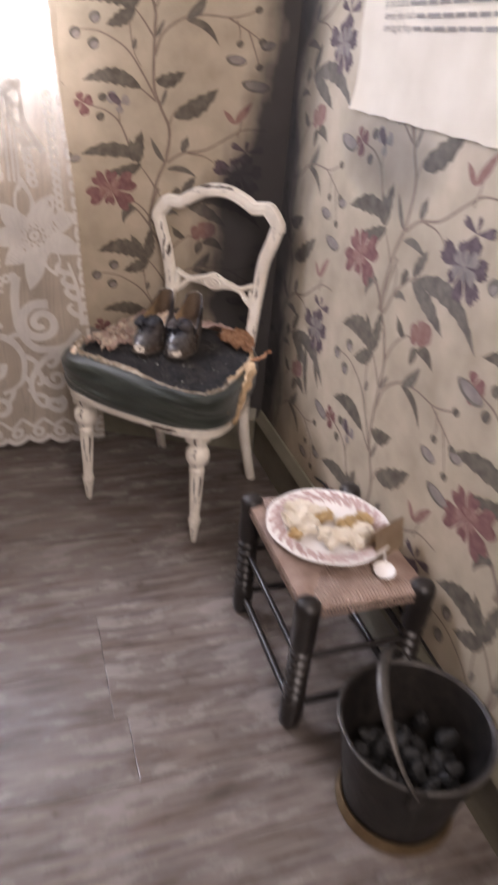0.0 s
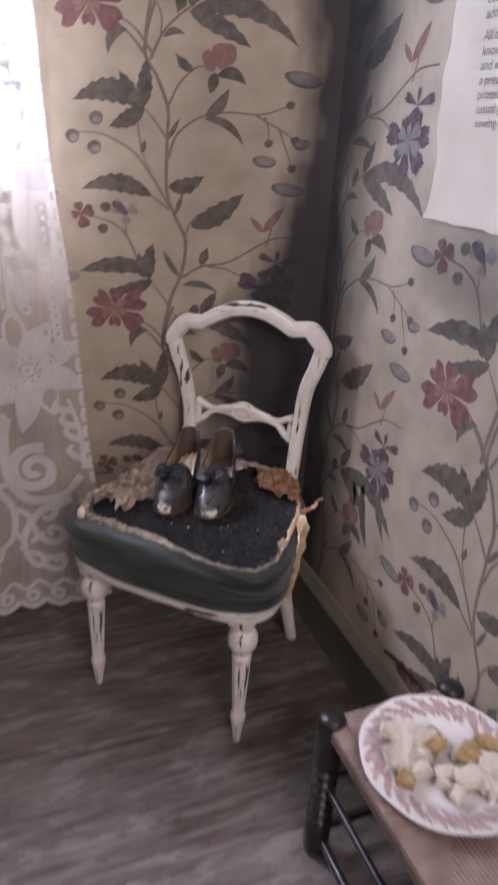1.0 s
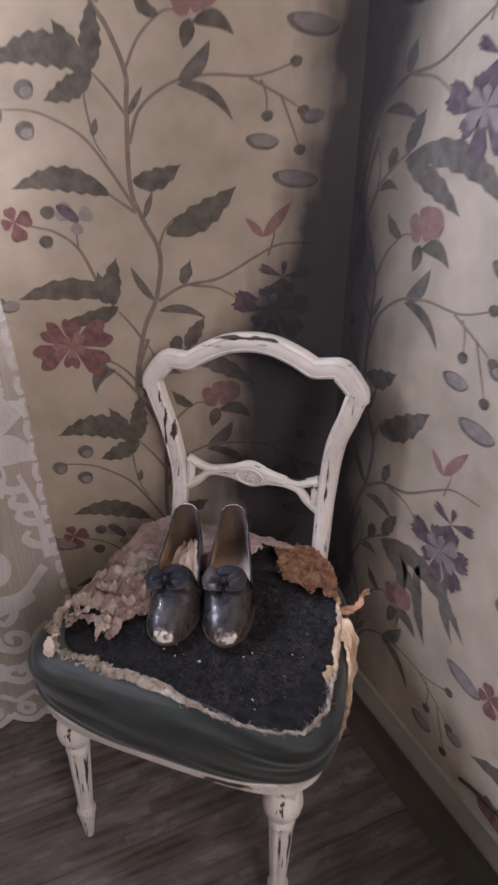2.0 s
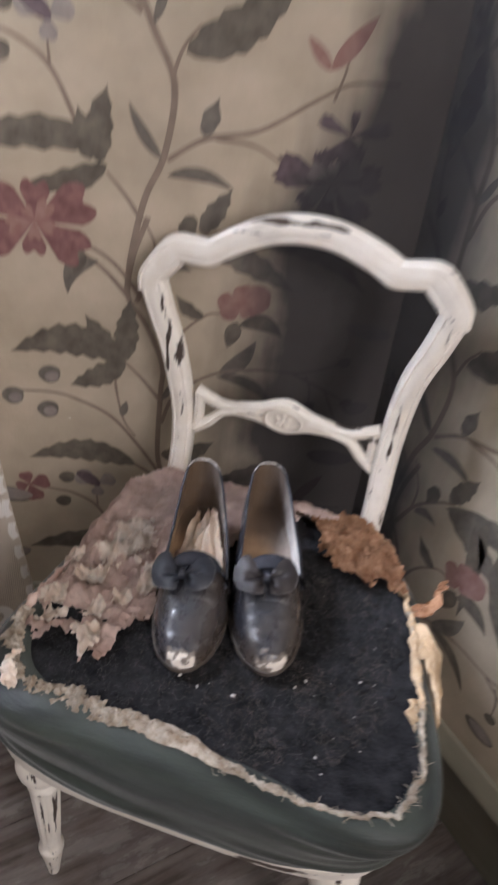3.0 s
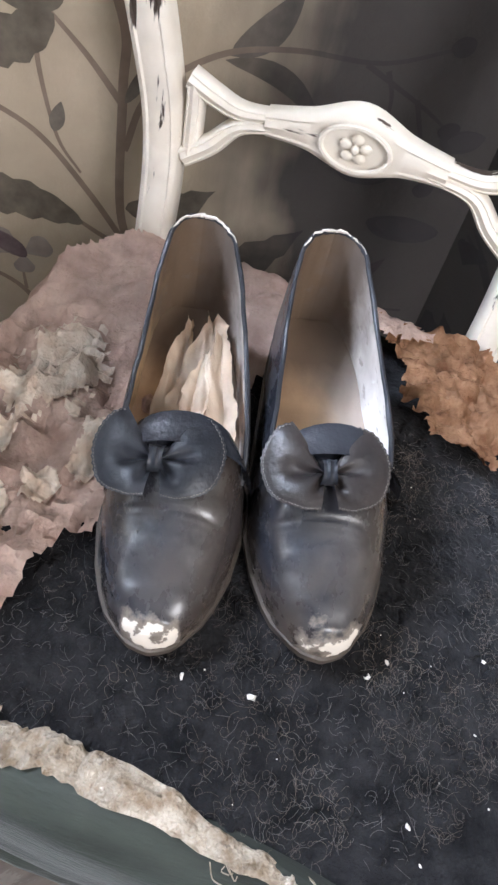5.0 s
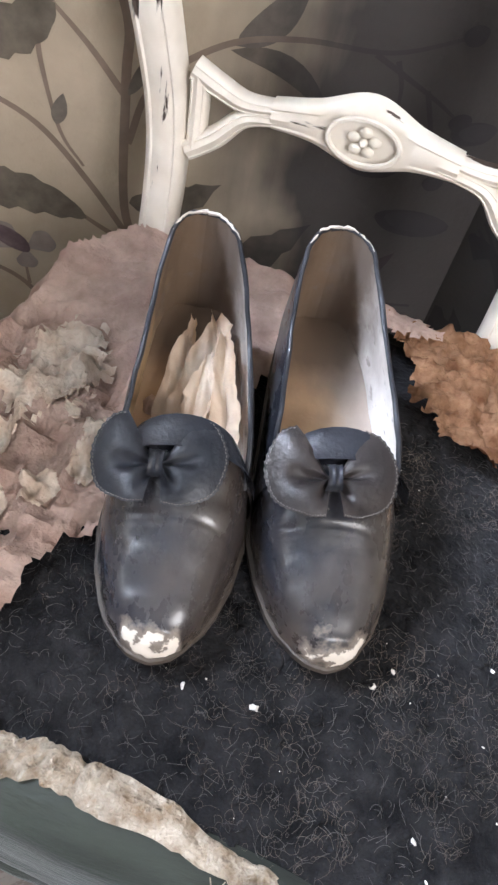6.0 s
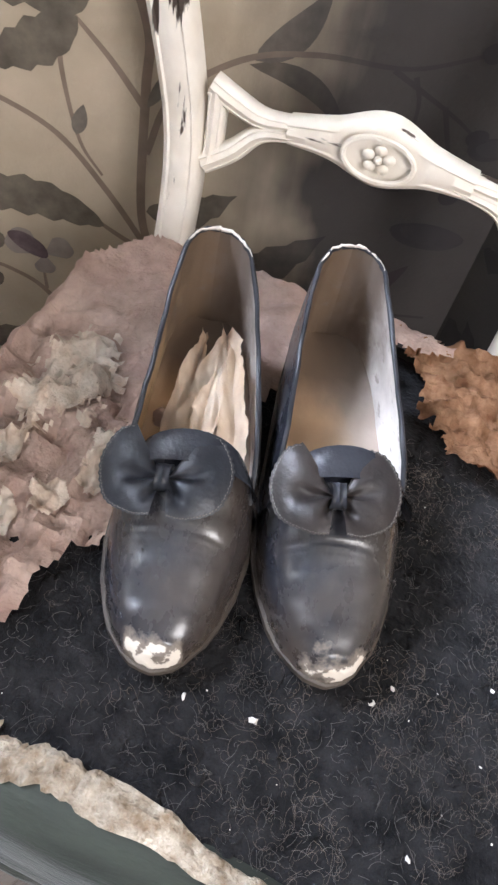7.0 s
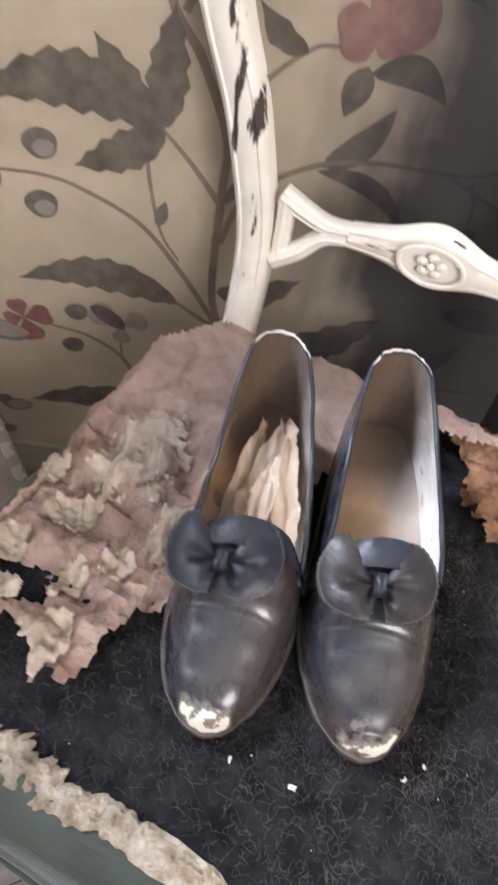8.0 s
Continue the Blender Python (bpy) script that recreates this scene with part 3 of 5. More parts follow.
        for a, b, w, m, t, c in (
            ((0.10, 0.110), (-0.093, 0.094), 0.023, 1, 5, -0.08), ((0.105, 0.085), (-0.008, 0.052), 0.018, 1, 4, 0.08), ((0.090, 0.082), (0.102, 0.178), 0.020, 1, 4, 0.06), ((0.08, 0.085), (0.065, 0.15), 0.018, 1, 3, 0.0),
            ((0.181, 0.70), (0.442, 0.640), 0.024, 2, 7, 0.17), ((0.187, 0.70), (0.330, 0.636), 0.021, 2, 5, 0.05), ((0.185, 0.71), (0.225, 0.775), 0.016, 2, 4, 0.0)):
            V(*P(a, b), w, m, t, c)
        for a, b, w, m, t, c in (
            ((0.226, 0.481), (0.326, 0.424), 0.010, 1, 0, 0.16), ((0.23, 0.485), (0.285, 0.549), 0.014, 2, 0, -0.1), ((0.181, 0.077), (0.275, 0.064), 0.009, 2, 0, 0.12), ((0.174, 0.097), (0.129, 0.165), 0.008, 2, 0, 0.05),
            ((0.227, 0.128), (0.244, 0.176), 0.013, 2, 2, 0.0), ((0.042, 0.662), (-0.004, 0.606), 0.013, 2, 0, -0.25), ((0.127, 0.648), (0.178, 0.655), 0.008, 2, 0, 0.2), ((0.203, 0.58), (0.158, 0.615), 0.012, 1, 2, 0.1)):
            V(*P(a, b), w, m, t, c)
        for a, b, w, m, t, c in (
            ((0.255, 0.575), (0.326, 0.557), 0.014, 1, 0, 0.2), ((0.252, 0.58), (0.240, 0.535), 0.013, 1, 0, 0.0), ((0.222, 0.03), (0.205, -0.012), 0.014, 1, 2, 0.0), ((0.140, 0.43), (0.168, 0.478), 0.006, 2, 0, 0.0),
            ((0.160, 0.255), (0.178, 0.305), 0.006, 2, 0, 0.0), ((0.075, 0.395), (0.083, 0.425), 0.007, 2, 0, 0.0), ((0.06, -0.03), (0.05, -0.075), 0.010, 1, 0, 0.1)):
            V(*P(a, b), w, m, t, c)
        # drooping leaves under the purple flower
        for a, b, w, m, t, c in (((0.43, 0.05), (0.475, -0.07), 0.014, 1, 2, -0.1), ((0.36, 0.03), (0.41, -0.13), 0.016, 1, 3, -0.08), ((0.32, 0.04), (0.335, -0.09), 0.016, 1, 3, -0.05), ((0.30, 0.02), (0.325, -0.15), 0.013, 1, 3, 0.06)):
            if droop:
                V(*P(a, b), w, m, t, c)
        # flowers
        F = self.flower
        if whole:
            F(o + (0.0, 0.0), 0.087, 6, 3, 0.45, 0.22, 0.66)
            F(o + (0.0, 0.0), 0.040, 5, 4, 0.9, 0.2, 0.55, 0.0, 0.0034)
        F(o + (0.407, 0.084), 0.078, 7, 5, 0.2, 0.12, 0.62, 0.05)
        F(o + (0.410, 0.088), 0.045, 6, 6, 0.6, 0.15, 0.6, 0.06, 0.0045)
        F(o + (0.425, 0.150), 0.052, 5, 5, 1.5, 0.1, 0.3, 0.1, 0.0034)
        F(o + (0.262, 0.613), 0.042, 4, 4, 1.9, 0.1, 0.75)
        self.blob(o + (0.275, 0.618), 0.026, 0.024, 4, 0.4, 0.0034)
        F(o + (-0.085, 0.243), 0.036, 4, 3, 0.3, 0.1, 0.6)
        F(o + (0.033, 0.250), 0.040, 3, 6, 2.6, 0.05, 0.45)
        self.blob(o + (0.018, 0.262), 0.024, 0.011, 5, 2.5, 0.0034)
        V(*P((0.385, 0.225), (0.435, 0.290)), 0.011, 4)
        V(*P((0.385, 0.225), (0.35, 0.26)), 0.008, 4)
        for c, rx, ry, t in (((0.458, 0.575), 0.045, 0.017, -0.15), ((0.378, 0.392), 0.030, 0.014, -0.05), ((0.440, 0.330), 0.042, 0.016, -0.08), ((0.466, 0.435), 0.022, 0.012, 0.2)):
            self.blob(o + c, rx, ry, 2, t, 0.0023)
            self.blob(o + np.array(c) + (0.004, 0.002), rx * 0.84, ry * 0.74, 6, t, 0.0034)
        for c in ((-0.038, 0.468), (-0.044, 0.402), (-0.098, 0.425)):
            self.blob(o + c, 0.0175, 0.016, 2, 0.3)
            self.blob(o + np.array(c) + (0.003, -0.004), 0.011, 0.009, 6, 0.3, 0.0034)
        for c in ((-0.02, 0.262), (-0.028, 0.208)):
            self.blob(o + c, 0.014, 0.012, 1, 0.3)
        for c in ((0.433, 0.520), (0.386, 0.434), (0.446, 0.380), (0.449, 0.444)):
            self.blob(o + c, 0.011, 0.009, 1, 0.3)


PRINTS = [M_STEM, M_LEAF, M_LEAF2, M_RED, M_ROSE, M_PURPLE, M_BLUE]
PW, PH = 0.604, 0.693
OX, OZ, KX, KZ = -0.538, 0.862, 0.978, 0.972
pr = Print(lambda a, b, h: (OX + a * KX, -h, OZ + b * KZ), lambda a, b: -NOOK_L + 0.002 < OX + a * KX < -0.002 and 0.17 < OZ + b * KZ < TOP)
for c in range(-1, 1):
    for r in range(-1, 3):
        pr.motif(c * PW - 0.045 * (r - (0.5 if c % 2 else 0)), r * 0.712 - (0.356 if c % 2 else 0))
part("wallpaper_print", pr.bm, PRINTS, north, "faded red, purple and grey-green floral print", smooth=False)
pr = Print(lambda a, b, h: (-h, -a, b), lambda a, b: 0.194 < a < 2.8 and 0.17 < b < TOP)
for c in range(0, 7):
    for r in range(-1, 4):
        pr.motif(0.142 + c * PW - 0.058 * (r - (1 if c % 2 else 0)), 0.525 + r * PH + (-PH / 2 if c % 2 else 0), c > 0, c == 0 and r == 0)
part("wallpaper_print", pr.bm, PRINTS, east, "faded red, purple and grey-green floral print", smooth=False)


# ---- lace curtain ----
def curtain():
    th = base("lace_curtain", pose(0, 0, 0), "cream cotton lace curtain with scroll and flower pattern over the window", "curtain")

    def fold(x, z):
        return -0.082 + 0.007 * math.sin(x * 31 + z * 1.3) + 0.004 * math.sin(x * 71 + 2) - 0.012 * max(0, 1 - z / 1.2)

    def edge(z):
        return -0.537 - 0.087 * (z - 0.03) + 0.004 * math.sin(z * 9)
    for lo, hi, mat, what in ((0.060, 1.16, M_NET2, "close-worked cotton ground of the lace border"), (1.16, 2.425, M_NET, "fine open cotton net")):
        bm = bmesh.new()
        nx, nz = 120, 30
        rows = []
        for j in range(nz + 1):
            z = lo + (hi - lo) * j / nz
            row = []
            for i in range(nx + 1):
                x = edge(z) + (-2.36 - edge(z)) * (i / nx)
                zz = z - (0.010 * abs(math.sin(x * 44)) if j == 0 and lo < 1 else 0)
                row.append((x, fold(x, z), zz))
            rows.append(row)
        skin(bm, rows)
        part("net", bm, mat, th, what)
    bm = bmesh.new()
    tube(bm, [(-2.42, -0.082, 2.43), (-0.66, -0.082, 2.43)], 0.008, 10)
    part("curtain_rod", bm, M_BRASS, th, "thin brass rod")
    pl = Print(lambda a, b, h: (a, fold(a, b + 0.025) - 0.0012 - h, b + 0.025), lambda a, b: a < edge(b + 0.025) and b > 0.02)
    pl.fat = 0.68

    def spiral(c, r, turns, a0, sgn, w):
        pts = []
        for k in range(int(turns * 9) + 1):
            t = k / (turns * 9)
            a = a0 + sgn * 2 * math.pi * turns * t
            rr = r * (1 - 0.86 * t)
            pts.append((c[0] + rr * math.cos(a), c[1] + rr * math.sin(a)))
        pl.stem(pts, w, 0, 0.35)

    def ring(c, r, w):
        pl.stem([(c[0] + r * math.cos(k * math.pi / 5), c[1] + r * math.sin(k * math.pi / 5)) for k in range(11)], w, 0, 0)

    def beads(a, b, n, r):
        for k in range(n):
            t = k / (n - 1)
            c = (a[0] + (b[0] - a[0]) * t, a[1] + (b[1] - a[1]) * t)
            ring(c, r, r * 0.75)

    def frond(pts, w, leaves):
        """An acanthus scroll: a spine with curled leaflets along its inner side."""
        pl.stem(pts, w, 0, 0.5)
        line = smooth_line(pts, 8)
        n = len(line)
        for k in range(leaves):
            i = int((k + 0.6) / leaves * (n - 2))
            d = line[i + 1] - line[i]
            d = d / (np.hypot(*d) + 1e-9)
            nr = np.array((-d[1], d[0]))
            pl.stem([line[i], line[i] + nr * 0.022 + d * 0.012, line[i] + nr * 0.036 + d * 0.034, line[i] + nr * 0.024 + d * 0.045], 0.014, 0, 0.35)

    for mirror in (False, True):
        X = (lambda x: -2.90 - x) if mirror else (lambda x: x)
        s = -1 if mirror else 1
        Q = lambda *q: [(X(p[0]), p[1]) for p in q]
        beads(*Q((-0.672, 1.10), (-0.649, 0.786)), 15, 0.0095)
        beads(*Q((-0.739, 0.98), (-0.721, 0.871)), 6, 0.0095)
        beads(*Q((-0.845, 1.09), (-0.815, 0.885)), 10, 0.011)
        beads(*Q((-0.95, 0.565), (-0.80, 0.597)), 9, 0.0095)
        for dx in (0.0, 0.014, 0.026, 0.05):
            pl.stem(Q((-0.79 + dx, 1.09), (-0.785 + dx, 0.87)), 0.006, 0, 0)
        for dz in (0.0, 0.018, 0.045, -0.06, -0.078):
            pl.stem(Q((-0.98, 0.61 + dz), (-0.83, 0.635 + dz)), 0.007, 0, 0)
        c = (X(-0.728), 0.722)
        for k in range(9):
            a = 0.35 + k * 2 * math.pi / 9
            ln = 0.118 if k % 2 else 0.142
            tip = (c[0] + ln * math.cos(a), c[1] + ln * 1.18 * math.sin(a))
            pl.leaf((c[0] + 0.028 * math.cos(a), c[1] + 0.028 * math.sin(a)), tip, 0.030, 0, 0, 0.06 * s)
        for k in range(10):
            a = k * 2 * math.pi / 10
            ring((c[0] + 0.030 * math.cos(a), c[1] + 0.030 * math.sin(a)), 0.007, 0.005)
        ring(c, 0.010, 0.009)
        spiral((X(-0.727), 0.452), 0.066, 1.7, 1.2, s, 0.022)
        pl.stem(Q((-0.79, 0.60), (-0.80, 0.52), (-0.79, 0.42), (-0.74, 0.365), (-0.66, 0.375), (-0.61, 0.42)), 0.020, 0, 0.2)
        frond(Q((-0.64, 0.36), (-0.72, 0.33), (-0.77, 0.25), (-0.75, 0.17), (-0.69, 0.15)), 0.018, 4)
        frond(Q((-0.92, 0.42), (-0.84, 0.41), (-0.79, 0.34), (-0.80, 0.25), (-0.86, 0.22)), 0.018, 5)
        spiral((X(-0.893), 0.31), 0.045, 1.4, 0.3, -s, 0.017)
        spiral((X(-0.872), 0.175), 0.045, 1.4, 2.0, s, 0.017)
        spiral((X(-0.692), 0.262), 0.036, 1.3, 3.0, s, 0.015)
        spiral((X(-0.700), 0.170), 0.034, 1.3, 1.0, -s, 0.015)
        spiral((X(-0.622), 0.24), 0.036, 1.3, 1.5, s, 0.015)
        frond(Q((-0.69, 0.955), (-0.735, 1.03), (-0.74, 1.12), (-0.71, 1.22), (-0.69, 1.32)), 0.014, 7)
        frond(Q((-0.60, 0.44), (-0.61, 0.55), (-0.635, 0.64)), 0.012, 4)
        spiral((X(-0.80), 1.185), 0.045, 1.2, 0.5, s, 0.018)
        pl.stem(Q((-0.90, 1.17), (-0.85, 1.11), (-0.79, 1.095), (-0.74, 1.13)), 0.016, 0, 0.2)
        pl.stem(Q((-0.89, 1.15), (-0.84, 1.135), (-0.80, 1.12)), 0.014, 0, 0.2)
        for k in range(5):
            spiral((X(-0.78 - 0.03 * (k % 2)), 1.34 + 0.2 * k), 0.06, 1.5, k, s, 0.02)
            frond(Q((-0.69, 1.32 + 0.2 * k), (-0.72, 1.40 + 0.2 * k), (-0.70, 1.50 + 0.2 * k)), 0.014, 4)
    k = 0
    x = -0.555
    while x > -2.3:
        ring((x, 0.066), 0.014, 0.010)
        pl.stem([(x + 0.034, 0.050), (x + 0.02, 0.036), (x, 0.030), (x - 0.02, 0.036), (x - 0.034, 0.050)], 0.013, 0, 0)
        pl.stem([(x + 0.034, 0.10), (x + 0.017, 0.112), (x, 0.10), (x - 0.017, 0.088), (x - 0.034, 0.10)], 0.009, 0, 0)
        x -= 0.068
    z = 0.12
    while z < 2.3:
        pl.stem([(edge(z) - 0.006, z), (edge(z + 0.02) - 0.012, z + 0.02), (edge(z + 0.045) - 0.006, z + 0.045)], 0.008, 0, 0)
        z += 0.045
    part("lace_work", pl.bm, M_LACE, th, "dense cream lace scrolls, rings and flowers", smooth=False)


curtain()


# ---- torn sheet of print on the east wall ----
def sheet():
    th = base("wall_sheet", pose(-0.004, -0.605, 1.172, 0, 0, 0), "torn cream paper sheet with printed text on the wall", "paper sheet")
    W_, H_ = 0.74, 0.62

    def left(z):
        return 0.006 * math.sin(z * 23) + 0.003 * math.sin(z * 71) - 0.085 * z * 0.55 + (0.012 if z > 0.36 else 0.0)
    bm = bmesh.new()
    rows = []
    for j in range(41):
        z = H_ * j / 40
        rows.append([(-0.003 - 0.0015 * noise.noise(Vector((a * 6, z * 6, 1))) - (0.012 * max(0, 1 - (a + z) / 0.06)), -(left(z) + (W_ - left(z)) * a), z + (0.0016 * math.sin(a * 40) + 0.0012 * math.sin(a * 93) - 0.010 * a if j == 0 else 0)) for a in [i / 36 for i in range(37)]])
    skin(bm, rows)
    part("paper", bm, M_SHEET, th, "torn deckled edges, slightly curled")
    lines = ("casual job, such", "prostitution", "a precarious", "and", "known in", "All the", "", "addicted", "London", "such was", "", "")

    def bar(y0, y1, z, h=0.0075):
        b = bmesh.new()
        box(b, (-0.0056, -y1, z), (-0.0050, -y0, z + h))
        part("text_bar", b, M_INK, th, smooth=False)

    def words(text, y, z):
        cu = bpy.data.curves.new("words", "FONT")
        cu.body, cu.size, cu.space_character = text, 0.0215, 0.95
        ob = bpy.data.objects.new("words", cu)
        me = bpy.data.meshes.new_from_object(ob)
        bpy.data.objects.remove(ob)
        me.materials.append(M_INK)
        wide = max(v.co.x for v in me.vertices)
        o = new("text_line", me)
        o.matrix_basis = Matrix(((0, 0, -1, -0.0054), (-1, 0, 0, -y), (0, 1, 0, z), (0, 0, 0, 1)))
        o.parent = th
        return wide
    z = 0.158
    y0 = 0.097
    rng = random.Random(4)
    for i, t in enumerate(("sewing or hop",) + lines):
        if i == 7:
            z += 0.010
            continue
        y = y0 - (z - 0.158) * 0.11
        w = words(t, y, z) + 0.008 if t else 0.0
        while y + w < 0.64:
            ln = rng.uniform(0.022, 0.07)
            bar(y + w, min(y + w + ln, 0.66), z + 0.001)
            w += ln + 0.008
        z += 0.0215


sheet()


# ---- the chair ----
CHAIR = pose(-0.484, -0.530, 0, 0, 0, -45.73)      # x: along the front rail, y: towards the back
SC = -0.012                                        # middle of the seat


def seat_edge(a, grow=1.0, power=0.62, corner=1.0):
    """Outline of the seat at angle a (0: side, 90 degrees: back), a rounded trapezoid with a bowed front."""
    c, s = math.cos(a), math.sin(a)
    y = 0.155 + 0.212 * grow * math.copysign(abs(s) ** power, s)
    taper = 0.885 - 0.155 * (y - 0.155) / 0.212
    x = SC + 0.247 * grow * taper / 0.97 * math.copysign(abs(c) ** power, c)
    f = corner * (2 * c * s) ** 2 * grow if s < 0 else 0.0
    return x + (0.012 * corner * c * grow if c > 0 else 0.0) + 0.016 * f * (1 if c > 0 else 0.0), y - 0.024 * f


def pad_z(x, y):
    """Height of the stuffed seat's top."""
    r = ((x - SC) / 0.22) ** 2 + ((y - 0.155) / 0.215) ** 2
    return 0.503 + 0.020 * max(0.0, 1 - r) + 0.0022 * noise.noise(Vector((x * 22, y * 22, 0)))


def ragged(bm, x0, x1, y0, y1, inside, height, n=46, m=46):
    """A crumpled torn sheet over a patch of the seat: cells outside its torn edge are left away."""
    vs = {}

    def vert(i, j):
        if (i, j) not in vs:
            x, y = x0 + (x1 - x0) * i / n, y0 + (y1 - y0) * j / m
            x += 0.0022 * noise.noise(Vector((x * 160, y * 160, 1)))
            y += 0.0022 * noise.noise(Vector((x * 160, y * 160, 7)))
            vs[i, j] = bm.verts.new((x, y, height(x, y)))
        return vs[i, j]
    for i in range(n):
        for j in range(m):
            x, y = x0 + (x1 - x0) * (i + 0.5) / n, y0 + (y1 - y0) * (j + 0.5) / m
            if inside(x, y):
                bm.faces.new((vert(i, j), vert(i + 1, j), vert(i + 1, j + 1), vert(i, j + 1)))
    r = bmesh.ops.solidify(bm, geom=bm.faces[:], thickness=0.003)
    return r


def front_leg(th, x, y):
    prof = [(0.0, 0.0), (0.008, 0.001), (0.0095, 0.012), (0.0135, 0.045), (0.0165, 0.066), (0.018, 0.072), (0.0185, 0.079), (0.0165, 0.085), (0.0145, 0.090)]
    prof += [(0.0145 + 0.0065 * k / 8, 0.095 + 0.150 * k / 8) for k in range(9)]
    prof += [(0.0225, 0.249), (0.0205, 0.256), (0.018, 0.262), (0.024, 0.270), (0.0310, 0.283), (0.0335, 0.297), (0.0320, 0.311), (0.026, 0.322), (0.0215, 0.328), (0.0235, 0.334), (0.0235, 0.340)]
    bm = bmesh.new()
    lathe(bm, prof, 40, wobble=lambda i, z: (-0.0022 if i % 5 in (0, 1) else 0.0) if 0.10 < z < 0.246 else 0.0)
    leg = part("front_leg", bm, M_WHITE, th, "turned and fluted tapering leg with chipped paint", m=pose(x, y, 0))
    bm = bmesh.new()
    box(bm, (-0.026, -0.026, 0.339), (0.026, 0.026, 0.385), 0.004)
    part("leg_block", bm, M_WHITE, leg)


def chair():
    th = base("side_chair", CHAIR, "old white-painted carved chair with torn stuffed seat in the corner", "chair")
    front_leg(th, 0.185, 0.0)
    front_leg(th, -0.205, 0.0)
    for sx in (-1, 1):
        bm = bmesh.new()
        pts = smooth_line([(SC - 0.02 + sx * 0.165, 0.350, 0.45), (SC - 0.02 + sx * 0.166, 0.350, 0.33), (SC - 0.015 + sx * 0.172, 0.362, 0.18), (SC - 0.01 + sx * 0.183, 0.405, 0.0)], 7)
        tube(bm, pts, lambda t: 0.023 - 0.007 * t, 12, 0.9)
        part("back_leg", bm, M_WHITE, th, "curved back leg with worn paint")
    # seat rail: a bent band under the stuffing
    bm = bmesh.new()
    rows = []
    for g, z in ((1.03, 0.366), (1.05, 0.371), (1.05, 0.384), (1.058, 0.388), (1.058, 0.396), (1.04, 0.400), (0.88, 0.400), (0.88, 0.366)):
        rows.append([(*seat_edge(2 * math.pi * i / 96, g, corner=0.3), z + (0.006 * math.cos(4 * math.pi * i / 96 + math.pi) if z < 0.38 else 0)) for i in range(96)])
    rows.append(rows[0])
    skin(bm, rows, True)
    bmesh.ops.remove_doubles(bm, verts=bm.verts, dist=1e-6)
    part("seat_rail", bm, M_WHITE_X, th, "cream moulded seat rail")

    # stuffing: velvet border and bare black top
    bm = bmesh.new()
    rows = []
    for g, z in smooth_line([(1.03, 0.392), (1.065, 0.398), (1.09, 0.410), (1.098, 0.424), (1.096, 0.438), (1.098, 0.452), (1.092, 0.466), (1.08, 0.480), (1.05, 0.496), (1.0, 0.505), (0.96, 0.503)], 4):
        row = []
        for i in range(150):
            a = 2 * math.pi * i / 150
            pull = max(0.0, 1 - abs((math.degrees(a) - 232) / 58)) ** 0.5 if g < 1.02 else 0.0
            x, y = seat_edge(a, g - (0.095 * pull if g < 1 else 0.03 * pull), corner=1.0 if z > 0.49 else 0.25 + 0.75 * max(0.0, (z - 0.44) / 0.05))
            w = noise.noise(Vector((x * 9, y * 9, z * 14))) * 0.006 + noise.noise(Vector((x * 6, y * 6, z * 75 + x * 9))) * 0.0062
            row.append((x + (x - SC) * w * 3, y + (y - 0.155) * w * 3, z + (0.008 if g < 1 else 0.003) * pull + w * 0.5 * (1 if z > 0.41 else 0)))
        rows.append(row)
    skin(bm, rows, True)
    part("border", bm, M_VELVET, th, "faded dark green velvet border, creased")
    bm = bmesh.new()
    rows = []
    for k in range(24):
        g = 0.02 + 0.965 * k / 23
        rows.append([(lambda x, y: (x, y, pad_z(x, y)))(*seat_edge(2 * math.pi * i / 96, g, 0.62 + 0.38 * (1 - k / 23))) for i in range(96)])
    vs = skin(bm, rows, True)
    cap(bm, vs[0])
    part("seat_pad", bm, M_FELT, th, "bare black horsehair felt with fluff")

    # torn edge of the top cover, all round the front
    def fray(name, a0, a1, n, rad, mat, seed, lift=0.0, label="", thin=1.0, inset=0.0, flat=0.8):
        bm = bmesh.new()
        pts, rr = [], []
        for i in range(n + 1):
            a = radians(a0 + (a1 - a0) * i / n)
            g = 0.985 - inset * (1 - i / n) ** 0.7 + 0.02 * noise.noise(Vector((a * 9, seed, 0))) + 0.012 * noise.noise(Vector((a * 31, seed, 4)))
            x, y = seat_edge(a, g)
            pts.append((x, y, 0.507 + lift + 0.003 * noise.noise(Vector((a * 14, seed, 2)))))
            rr.append(rad * (1 + (thin - 1) * i / n) * (0.75 + 0.75 * abs(noise.noise(Vector((a * 13, seed, 9)))) + 0.6 * max(0, noise.noise(Vector((a * 5, seed, 3))))))
        tube(bm, pts, lambda t: rr[min(n, int(t * n + 0.5))], 9, flat, side=(0, 0, 1))
        bmesh.ops.subdivide_edges(bm, edges=bm.edges[:], cuts=2, use_grid_fill=True)
        lumpy(bm, rad * 0.55, 110, seed)
        lumpy(bm, rad * 0.26, 230, seed + 5)
        lumpy(bm, 0.0012, 700, seed + 9)
        part(name, bm, mat, th, label)
    bm = bmesh.new()
    rows = []
